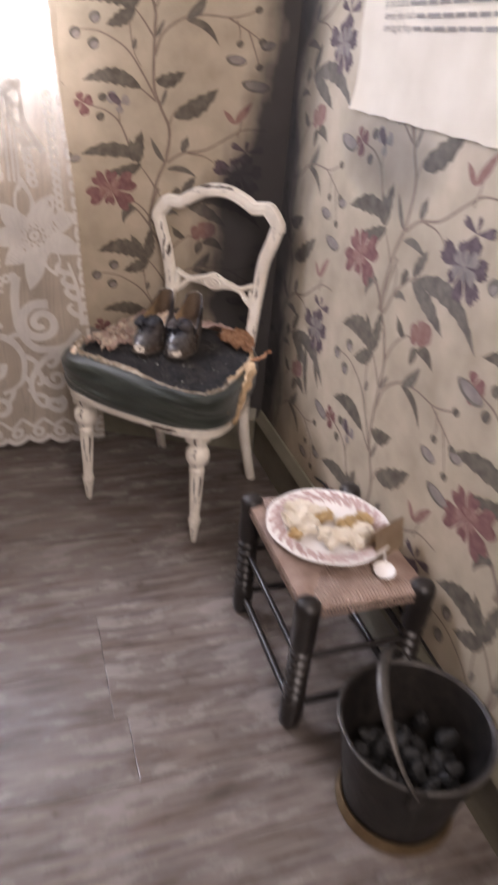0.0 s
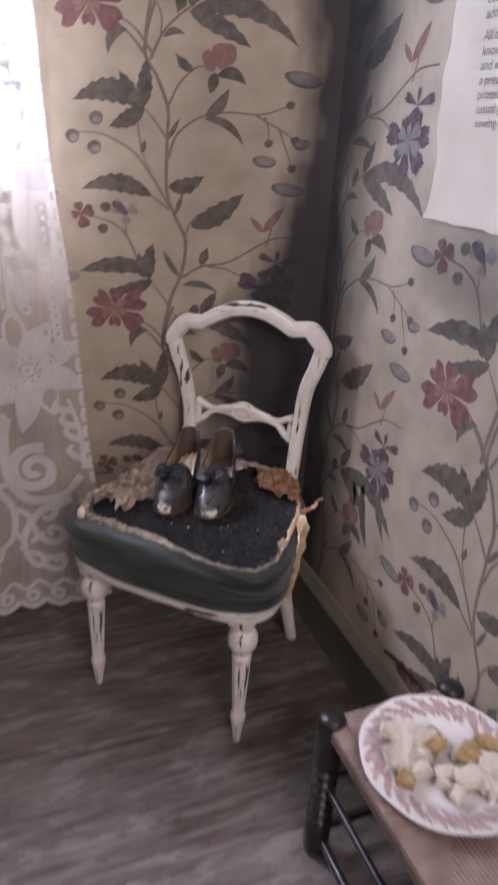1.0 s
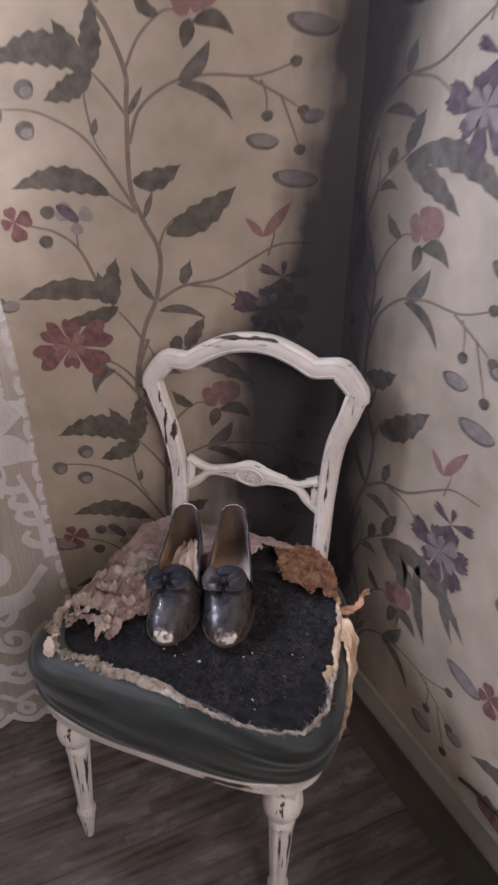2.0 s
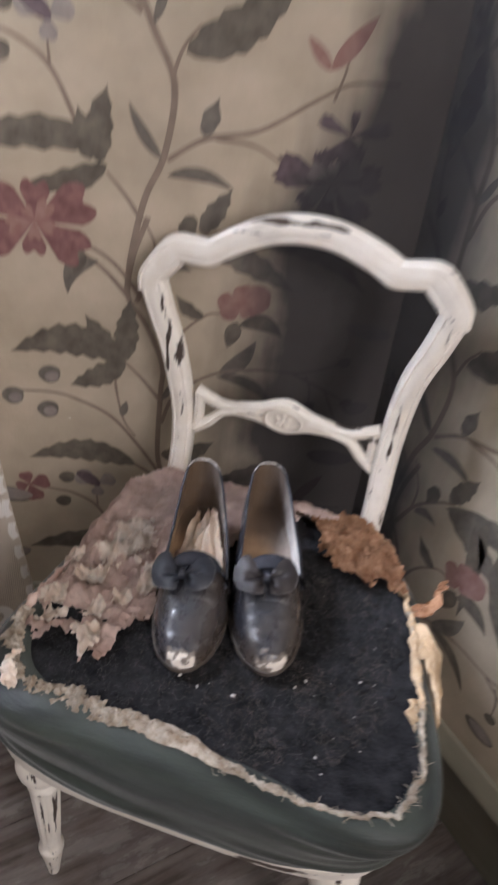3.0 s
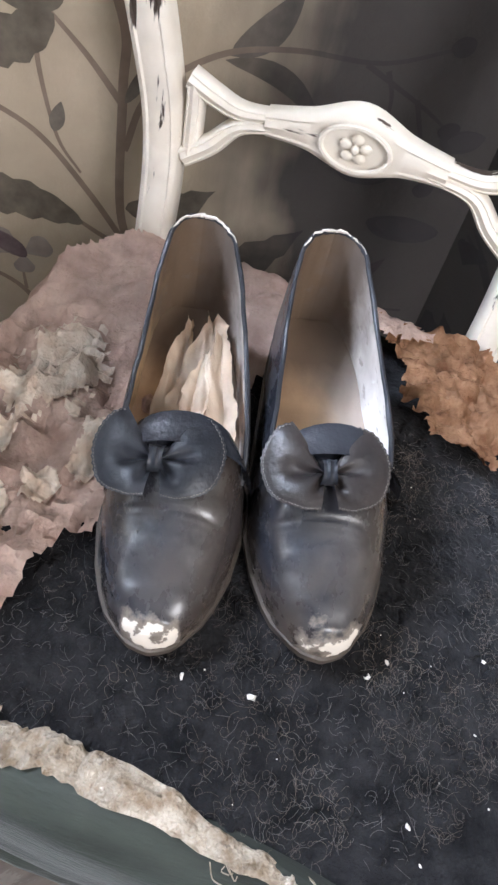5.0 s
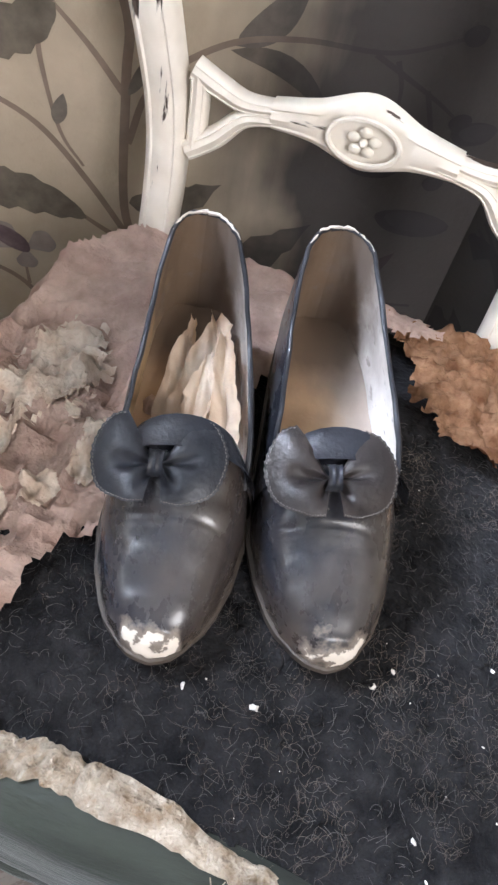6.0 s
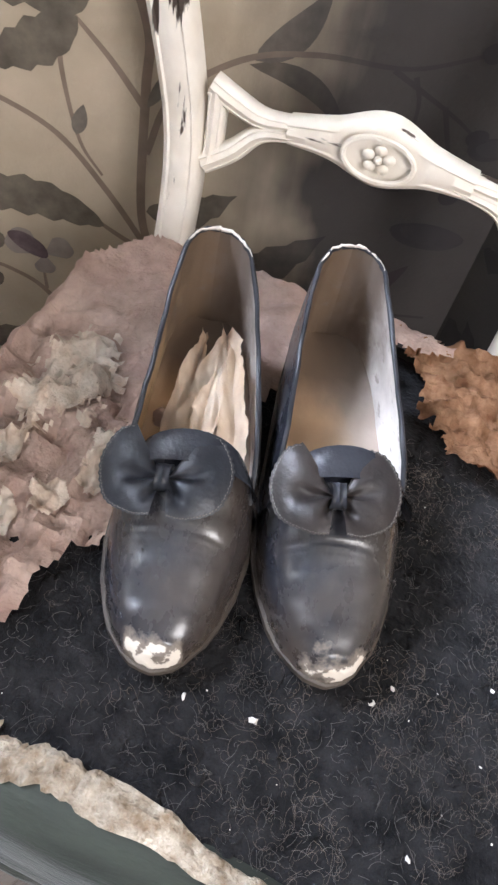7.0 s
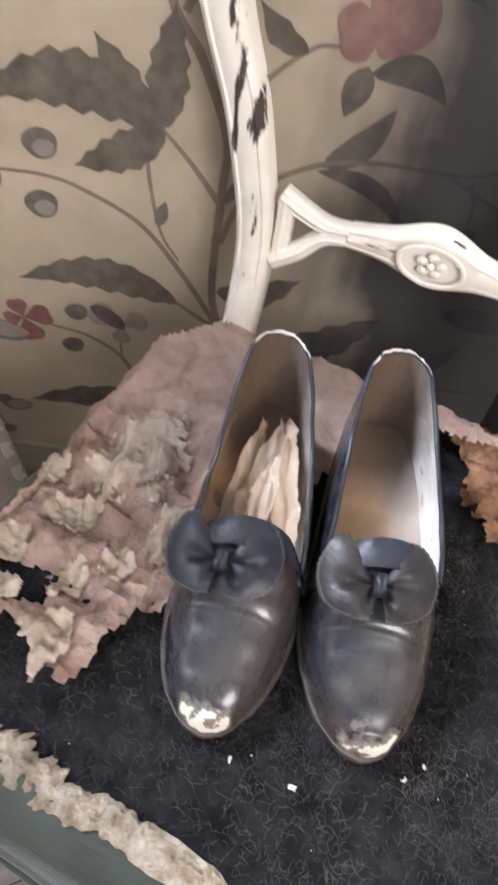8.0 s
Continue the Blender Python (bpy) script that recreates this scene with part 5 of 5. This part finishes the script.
    if torn:
        # the loosened top layer of the insole, torn into long curled ribbons
        for q, (s0, s1, c0, c1, half, up) in enumerate(((0.12, 0.665, -0.45, 0.20, 0.44, 0.019), (0.12, 0.60, 0.10, 0.62, 0.22, 0.013), (0.22, 0.66, -0.52, -0.60, 0.24, 0.031), (0.28, 0.66, -0.25, 0.22, 0.22, 0.030))):
            bm = bmesh.new()
            rows = []
            for i in range(61):
                t = i / 60
                sp = s0 + (s1 - s0) * t
                mm = c0 + (c1 - c0) * t + 0.10 * noise.noise(Vector((t * 3, q, 1)))
                wl = half * (0.30 + 0.70 * min(1, t * 4) + 0.45 * noise.noise(Vector((t * 5, q, 3))) + 0.22 * noise.noise(Vector((t * 19, q, 4))))
                wr = half * (0.30 + 0.70 * min(1, t * 4) + 0.45 * noise.noise(Vector((t * 5, q, 7))) + 0.22 * noise.noise(Vector((t * 19, q, 8))))
                row = []
                for k in range(19):
                    u = k / 9 - 1
                    e = max(-0.93, min(0.93, mm + u * (wl if u < 0 else wr)))
                    fold = 0.012 * abs(noise.noise(Vector((e * 2.6 - sp * 2, sp * 3.5, q * 3 + 1)))) + 0.003 * noise.noise(Vector((e * 7, sp * 14, q))) + 0.004 * abs(u) ** 3
                    row.append((e * ramp(sp, HW) * 0.97 + mid(sp), sp * SHOE_L, ramp(sp, ZB) + up + fold + 0.0008 * noise.noise(Vector((e * 22, sp * 60, q)))))
                rows.append(row)
            skin(bm, rows)
            bmesh.ops.solidify(bm, geom=bm.faces[:], thickness=0.0012)
            part("torn_insole", bm, M_TORN, th, "crumpled torn ribbon of pale insole")
    # sole and heel
    bm = bmesh.new()
    ring = [(-1, s) for s in (0.002, 0.03, 0.1, 0.2, 0.35, 0.5, 0.6, 0.7, 0.8, 0.88, 0.92, 0.95, 0.97, 0.985, 0.995, 1.0)]
    ring = ring + [(1, s) for _, s in ring[::-1]]
    rows = []
    for g, dz in ((0.97, 0.002), (1.045, 0.0015), (1.045, -0.0035), (0.98, -0.0045)):
        rows.append([(sx * (ramp(s, HW) * g + 0.0006) + mid(s), s * SHOE_L + (0.0018 if s > 0.97 else 0) * (g > 1), max(0.0004 if g < 1 else 0.001, ramp(s, ZB) + dz)) for sx, s in ring])
    vs = skin(bm, rows, True)
    cap(bm, vs[-1])
    part("sole", bm, M_SOLE, th, "thin leather sole")
    bm = bmesh.new()
    hr = [(-1, s) for s in (0.002, 0.015, 0.05, 0.1, 0.16, 0.22)]
    hr = hr + [(1, s) for _, s in hr[::-1]]
    rows = [[(sx * ramp(s, HW) * (0.98 - 0.10 * t) + mid(s), s * SHOE_L * (1 - 0.10 * t) + 0.004 * t, (ramp(s, ZB) - 0.004) * (1 - t)) for sx, s in hr] for t in (0, 0.5, 1)]
    vs = skin(bm, rows, True)
    cap(bm, vs[-1])
    part("heel", bm, M_SOLE, th, "low stacked leather heel")
    # bow: two pinched leather lobes and a knot
    bs = 0.660
    bz = ramp(bs, ZT) + 0.0055
    bow = base("bow", pose(mid(bs) + bow_x, bs * SHOE_L, bz, -17, 40 * bow_x / 0.0125 * 0.16, 0), "flat dark leather bow with stitched edge", "")
    bow.parent = th
    for sx in (-1, 1):
        bm, edge_pts = bmesh.new(), []
        rows = []
        for i in range(15):
            r = i / 14
            row = []
            for k in range(45):
                t = k / 44
                a = radians(-58 + 140 * t)
                rad = 0.0365 * ramp(t, [(0.0, 0.98), (0.10, 1.06), (0.30, 1.04), (0.55, 0.95), (0.80, 0.74), (1.0, 0.62)]) * (1 + 0.010 * math.cos(k * math.pi))
                tuck = min(1.0, r * 3.2)
                x = sx * (0.0015 + r * rad * math.cos(a) * 0.98)
                y = r * rad * math.sin(a) * (0.65 + 0.35 * tuck)
                pleat = 0.5 + 0.5 * math.cos((t - (0.42 if sx > 0 else 0.36)) * 13.0)
                z = 0.002 + 0.0062 * math.sin(r * 2.4) * (0.72 + 0.28 * math.sin(math.pi * t)) - 0.0050 * pleat ** 2 * math.exp(-((r - 0.34) / 0.28) ** 2) - 0.0085 * (r * math.cos(a)) ** 2 + 0.0016 * r * math.sin(t * 9 + sx + lean) - 0.003 * max(0.0, -math.sin(a)) * r
                row.append((x, y, z))
            rows.append(row)
            edge_pts = row
        skin(bm, rows)
        bmesh.ops.solidify(bm, geom=bm.faces[:], thickness=-0.0015)
        part("bow_loop", bm, M_BOW if torn else M_BOW2, bow)
        bm = bmesh.new()
        for k in range(1, 44):
            p, q = Vector(edge_pts[k]) * 0.965, Vector(edge_pts[min(k + 1, 44)]) * 0.965
            c = p.lerp(q, 0.3)
            tube(bm, [p + Vector((0, 0, 0.0012)), p.lerp(q, 0.55) + Vector((0, 0, 0.0010))], 0.00026, 4)
        tagged(part("stitches", bm, M_STITCH, bow, "pale stitches"), kind="stuff")
    bm = bmesh.new()
    rows = []
    for i in range(11):
        a = math.pi * (i / 10) * 1.0
        rows.append([((k / 6 - 0.5) * 0.0085 * (1 + 0.12 * math.cos(a * 2)), -0.0075 * math.cos(a), 0.0015 + 0.0078 * math.sin(a) ** 0.8 + 0.0007 * math.cos(k * 2.1)) for k in range(7)])
    skin(bm, rows)
    bmesh.ops.solidify(bm, geom=bm.faces[:], thickness=-0.0014)
    part("knot", bm, M_BOW, bow)
    # tongue edge behind the bow
    bm = bmesh.new()
    rows = []
    for i in range(6):
        s = 0.545 + 0.08 * i / 5
        rows.append([(0.041 * math.cos(math.pi * k / 14) * (0.80 + 0.25 * i / 5) + mid(s), s * SHOE_L - 0.008 * (1 - math.sin(math.pi * k / 14)) * -1, 0.050 + (ramp(s, ZT) - 0.0458 + 0.0008 * i) * math.sin(math.pi * k / 14) ** 0.8) for k in range(15)])
    skin(bm, rows)
    bmesh.ops.solidify(bm, geom=bm.faces[:], thickness=0.0016)
    part("tongue", bm, M_BOW, th, "dark leather tongue edge")


shoe(pose(-0.3650, -0.2754, 0.5225, 0, 0, 148.2), M_SHOE_A, -1.0, True, "scuffed dark leather shoe with bow and torn insole on the chair", -0.0065, 0.0125)
shoe(pose(-0.2892, -0.3155, 0.5245, 0, 0, 152.3), M_SHOE_B, -0.2, False, "scuffed dark leather shoe with bow and brown insole on the chair", 0.0, 0.0065)


# ---- low stool ----
def stool():
    cx, cy, hx, hy = -0.170, -1.148, 0.128, 0.180
    th = base("stool", pose(cx, cy, 0), "low black turned stool with woven rush seat by the wall", "stool")
    for sx in (-1, 1):
        for sy in (-1, 1):
            bm = bmesh.new()
            prof = [(0, 0), (0.014, 0.0), (0.019, 0.008), (0.021, 0.03), (0.021, 0.07), (0.019, 0.078)]
            for k in range(6):
                z = 0.085 + k * 0.0245
                prof += [(0.0135, z), (0.0205, z + 0.008), (0.0205, z + 0.015), (0.0135, z + 0.0235)]
            prof += [(0.019, 0.235), (0.0215, 0.245), (0.0215, 0.318), (0.0225, 0.330), (0.0215, 0.346), (0.017, 0.354), (0.008, 0.358), (0, 0.3585)]
            lathe(bm, [(r * 1.22, z) for r, z in prof], 20)
            part("leg", bm, M_BLACKWOOD, th, "black bobbin-turned leg with rounded top", m=pose(sx * hx, sy * hy, 0))
    for sx in (-1, 1):
        for z in (0.052, 0.190):
            bm = bmesh.new()
            tube(bm, [(sx * hx, -hy + 0.015, z), (sx * hx, 0, z), (sx * hx, hy - 0.015, z)], 0.0085 if z < 0.1 else 0.007, 12, side=(0, 0, 1))
            part("stretcher", bm, M_BLACKWOOD, th)
    for sy in (-1, 1):
        for z in (0.062, 0.200):
            bm = bmesh.new()
            tube(bm, [(-hx + 0.015, sy * hy, z), (0, sy * hy, z), (hx - 0.015, sy * hy, z)], 0.0085 if z < 0.1 else 0.007, 12)
            part("stretcher", bm, M_BLACKWOOD, th)
    # rush: four fields of cords that run over the rails and meet on the diagonals
    bm = bmesh.new()
    for side in range(4):
        spin = pose(0, 0, 0, 0, 0, 90 * side)
        along, deep = (hx, hy) if side % 2 == 0 else (hy, hx)
        n = int(2 * along / 0.0072)
        rng = random.Random(side)
        for k in range(n):
            t = -along + (k + 0.5) * 2 * along / n
            reach = max(0.0, along - abs(t)) * deep / along
            if abs(t) > along - 0.018:
                continue
            r = 0.0042 * rng.uniform(0.85, 1.15)
            e = deep + 0.012
            pts = [(t, -e + 0.004, 0.318), (t, -e - 0.002, 0.328), (t, -e + 0.004, 0.3385), (t, -deep + 0.012, 0.3425)]
            inner = max(0.02, reach)
            pts += [(t + rng.uniform(-0.0006, 0.0006), -deep + 0.012 + (inner - 0.012) * q, 0.3425 - 0.005 * q) for q in (0.5, 1.0)]
            tube(bm, [spin @ Vector(q) for q in pts], r, 6, side=(0, 0, 1))
    tagged(part("woven_rush", bm, M_RUSH, th, "twisted rush cords that meet on the diagonals"), kind="stuff")
    bm = bmesh.new()
    box(bm, (-hx, -hy, 0.322), (hx, hy, 0.336), 0.004)
    part("rush_core", bm, M_RUSH, th)


stool()


def plate():
    o = (-0.168, -1.117, 0.3468)
    th = base("plate", pose(*o), "white china plate with faded floral print on the stool", "plate")
    bm = bmesh.new()
    prof = [(0.0, 0.004), (0.078, 0.004), (0.088, 0.006), (0.098, 0.013), (0.118, 0.0175), (0.139, 0.021), (0.142, 0.0205), (0.141, 0.0180), (0.120, 0.0135), (0.099, 0.008), (0.086, 0.0015), (0.080, 0.0), (0.0, 0.0005)]
    lathe(bm, prof, 64, wobble=lambda i, z: 0.0012 * math.cos(i * 2 * math.pi / 8) if z > 0.016 else 0.0)
    bmesh.ops.remove_doubles(bm, verts=bm.verts, dist=1e-5)
    part("dish", bm, M_CHINA, th)
    rng = random.Random(8)
    pl = Print(lambda a, b, h: (a, b, h + ramp(math.hypot(a, b), [(0.088, 0.006), (0.098, 0.013), (0.118, 0.0175), (0.139, 0.021)])), lambda a, b: 0.094 < math.hypot(a, b) < 0.138)
    for k in range(72):
        a = 2 * math.pi * k / 72
        r = 0.1155 + 0.010 * math.sin(k * 2.2)
        c = (r * math.cos(a), r * math.sin(a))
        pl.flower(c, rng.uniform(0.008, 0.013), 5, 0, k, 0.2, 0.6, 0, 0.0005)
        pl.leaf(c, ((r + 0.016) * math.cos(a + 0.13), (r + 0.016) * math.sin(a + 0.13)), 0.004, 0, 0, 0.1, 0.0006)
        pl.leaf(c, ((r - 0.014) * math.cos(a - 0.13), (r - 0.014) * math.sin(a - 0.13)), 0.004, 0, 0, 0.1, 0.0006)
    part("rim_print", pl.bm, M_TRANSFER, th, "faded pinkish floral transfer round the rim", smooth=False)
    for k in range(36):
        a, r = rng.uniform(0, 6.28), 0.092 * math.sqrt(rng.random())
        s = rng.uniform(0.017, 0.030)
        bm = bmesh.new()
        bmesh.ops.create_cube(bm, size=1.5)
        bmesh.ops.bevel(bm, geom=bm.edges[:], offset=0.22, segments=2, affect="EDGES")
        bmesh.ops.subdivide_edges(bm, edges=bm.edges[:], cuts=2, use_grid_fill=True)
        bmesh.ops.transform(bm, matrix=Matrix.LocRotScale(None, Euler((rng.uniform(-0.3, 0.3), rng.uniform(-0.3, 0.3), rng.uniform(0, 3))), (s, s * rng.uniform(0.55, 0.8), s * 0.42)), verts=bm.verts)
        lumpy(bm, 0.007, 60, k * 3.1)
        lumpy(bm, 0.0022, 190, k)
        low = min(v.co.z for v in bm.verts)
        crust = k % 4 == 1
        ob = part("bread_piece", bm, M_CRUST if crust else M_BREAD, None, m=pose(o[0] + r * math.cos(a), o[1] + r * math.sin(a), o[2] + 0.0035 - low + (0.007 if k > 13 else 0)))
        tagged(ob, "torn stale brown crust of bread on the plate" if crust else "torn pale piece of stale bread on the plate", "bread", "bread on the plate")


plate()


def card_and_spoon():
    th = base("folded_card", pose(-0.070, -1.205, 0.3469, 0, 0, 22), "small tan folded card standing on the stool", "card")
    for k in (0, 1):
        bm = bmesh.new()
        rows = [[(-0.046 + 0.092 * i / 6, (0.022 if k else -0.016) * (1 - j / 5), 0.072 * j / 5 * (1 - 0.0 * k)) for i in range(7)] for j in range(6)]
        skin(bm, rows)
        bmesh.ops.solidify(bm, geom=bm.faces[:], thickness=0.0012)
        lumpy(bm, 0.0008, 40, k)
        part("card_leaf", bm, M_CARD, th)
    sp = base("china_spoon", pose(-0.108, -1.278, 0.3470, 0, 0, 60), "small white china spoon on the rush seat", "spoon")
    bm = bmesh.new()
    rows = []
    for r, z in ((0.002, 0.003), (0.012, 0.0035), (0.019, 0.007), (0.0225, 0.0115), (0.0235, 0.0112), (0.020, 0.005), (0.012, 0.0008), (0.002, 0.0002)):
        rows.append([(1.25 * r * math.cos(2 * math.pi * i / 24), r * math.sin(2 * math.pi * i / 24), z) for i in range(24)])
    vs = skin(bm, rows, True)
    cap(bm, vs[0])
    cap(bm, vs[-1])
    part("bowl", bm, M_CHINA, sp)
    bm = bmesh.new()
    tube(bm, smooth_line([(0.026, 0, 0.010), (0.045, 0.002, 0.014), (0.07, 0.004, 0.012)], 5), lambda t: 0.0045 - 0.001 * t, 10, 0.7)
    part("handle", bm, M_CHINA, sp)


card_and_spoon()


# ---- cable above the skirting ----
def cable():
    bm = bmesh.new()
    pts = []
    for i in range(60):
        t = i / 59
        pts.append((-0.0052 - 0.003 * math.sin(t * 17) ** 2, -0.70 - 1.05 * t, 0.205 + 0.030 * math.sin(t * 7.5) + 0.006 * math.sin(t * 23)))
    tube(bm, pts, 0.0032, 8, side=(0, 0, 1))
    tagged(part("cable", bm, M_IRON, None), "thin black cable tacked along the wall above the skirting", "cable")


cable()


# ---- coal bucket ----
def bucket():
    th = base("coal_bucket", pose(-0.157, -1.548, 0) @ Matrix.Diagonal((0.93, 0.93, 0.93, 1)), "black iron coal bucket with bail handle on the floor", "bucket")
    bm = bmesh.new()
    prof = [(0.0, 0.012), (0.105, 0.012), (0.112, 0.02), (0.118, 0.05), (0.132, 0.14), (0.146, 0.225), (0.150, 0.240), (0.154, 0.246), (0.155, 0.251), (0.151, 0.254), (0.146, 0.250), (0.143, 0.225), (0.128, 0.14), (0.114, 0.05), (0.106, 0.022), (0.0, 0.018)]
    lathe(bm, prof, 56)
    bmesh.ops.remove_doubles(bm, verts=bm.verts, dist=1e-5)
    part("body", bm, M_IRON, th)
    bm = bmesh.new()
    lathe(bm, [(0.100, 0.0), (0.122, 0.0), (0.126, 0.006), (0.124, 0.018), (0.1195, 0.030), (0.1165, 0.028), (0.100, 0.010), (0.100, 0.0)], 56)
    part("foot_ring", bm, M_BRASS, th, "tarnished brass foot ring")
    bm = bmesh.new()
    ring = [(0.1545 * math.cos(2 * math.pi * k / 60), 0.1545 * math.sin(2 * math.pi * k / 60), 0.251) for k in range(61)]
    tube(bm, ring, 0.0036, 8, ends=False)
    part("rolled_rim", bm, M_STEEL, th, "worn rolled rim")
    for sx in (-1, 1):
        bm = bmesh.new()
        box(bm, (-0.004, -0.014, -0.030), (0.004, 0.014, 0.022), 0.003)
        part("lug", bm, M_IRON, th, m=pose(0, 0, 0, 0, 0, 62) @ pose(sx * 0.158, 0, 0.236))
    bm = bmesh.new()
    pts = []
    for k in range(25):
        a = math.pi * k / 24
        pts.append(pose(0, 0, 0, 0, 0, 62) @ Vector((0.160 * math.cos(a), 0.085 * math.sin(a), 0.240 + 0.115 * math.sin(a))))
    tube(bm, pts, lambda t: 0.0055 + 0.006 * math.exp(-((t - 0.5) / 0.25) ** 4), 10, 0.5, side=(0, 0, 1))
    part("bail_handle", bm, M_STEEL, th, "flat worn iron bail handle")
    rng = random.Random(3)
    bm = bmesh.new()
    for k in range(46):
        a, r, s = rng.uniform(0, 6.28), 0.088 * math.sqrt(rng.random()), rng.uniform(0.014, 0.026)
        v = bmesh.ops.create_icosphere(bm, subdivisions=2, radius=s)["verts"]
        bmesh.ops.transform(bm, matrix=Matrix.LocRotScale((-0.157 + r * math.cos(a), -1.548 + r * math.sin(a), 0.12 + rng.uniform(-0.02, 0.035)), Euler((rng.uniform(0, 3), rng.uniform(0, 3), 0)), (1, rng.uniform(0.6, 0.9), rng.uniform(0.6, 0.9))), verts=v)
    lumpy(bm, 0.008, 45, 2)
    tagged(part("coal", bm, M_COAL, None, "heap of black coal lumps in the bucket", smooth=False), "", "coal", kind="stuff")


bucket()


# ---- floorboards ----
def boards():
    rng = random.Random(21)
    width = 0.157
    y = -0.6 + width * 5
    meshes = {}
    while y > SOUTH + 0.01:
        x = WEST - rng.uniform(0.0, 1.2)
        if abs(y - (-0.914)) < 0.01 or abs(y + 1.07) < 0.01:
            x = -0.666 - 2.4
        while x < 0.0:
            ln = 1.2 if abs(x + 0.666 + 2.4) < 1e-6 else rng.choice((1.2, 1.8, 2.4))
            if abs(x + 0.666 + 1.2) < 1e-6 or abs(x + 0.666 + 2.4) < 1e-6:
                ln = 1.2
            # cut to the walls
            a, b = max(0.0, WEST - x), min(ln, -x)
            c, d = max(-width, SOUTH - y), min(0.0, BACK - 0.002 - y)
            key = (round(a, 4), round(b, 4), round(c, 4), round(d, 4))
            if b - a > 0.01 and key not in meshes:
                bm = bmesh.new()
                box(bm, (a + 0.0005, c + 0.0006, -0.014), (b - 0.0005, d - 0.0006, 0.0), 0.0009)
                me = bpy.data.meshes.new("floorboard")
                bm.to_mesh(me)
                bm.free()
                me.materials.append(M_BOARD)
                meshes[key] = me
            if b - a > 0.01:
                ob = new("floorboard", meshes[key])
                ob.matrix_basis = pose(x, y, rng.uniform(-0.0012, 0.0))
                ob.parent = floor
            x += ln
        y -= width


boards()
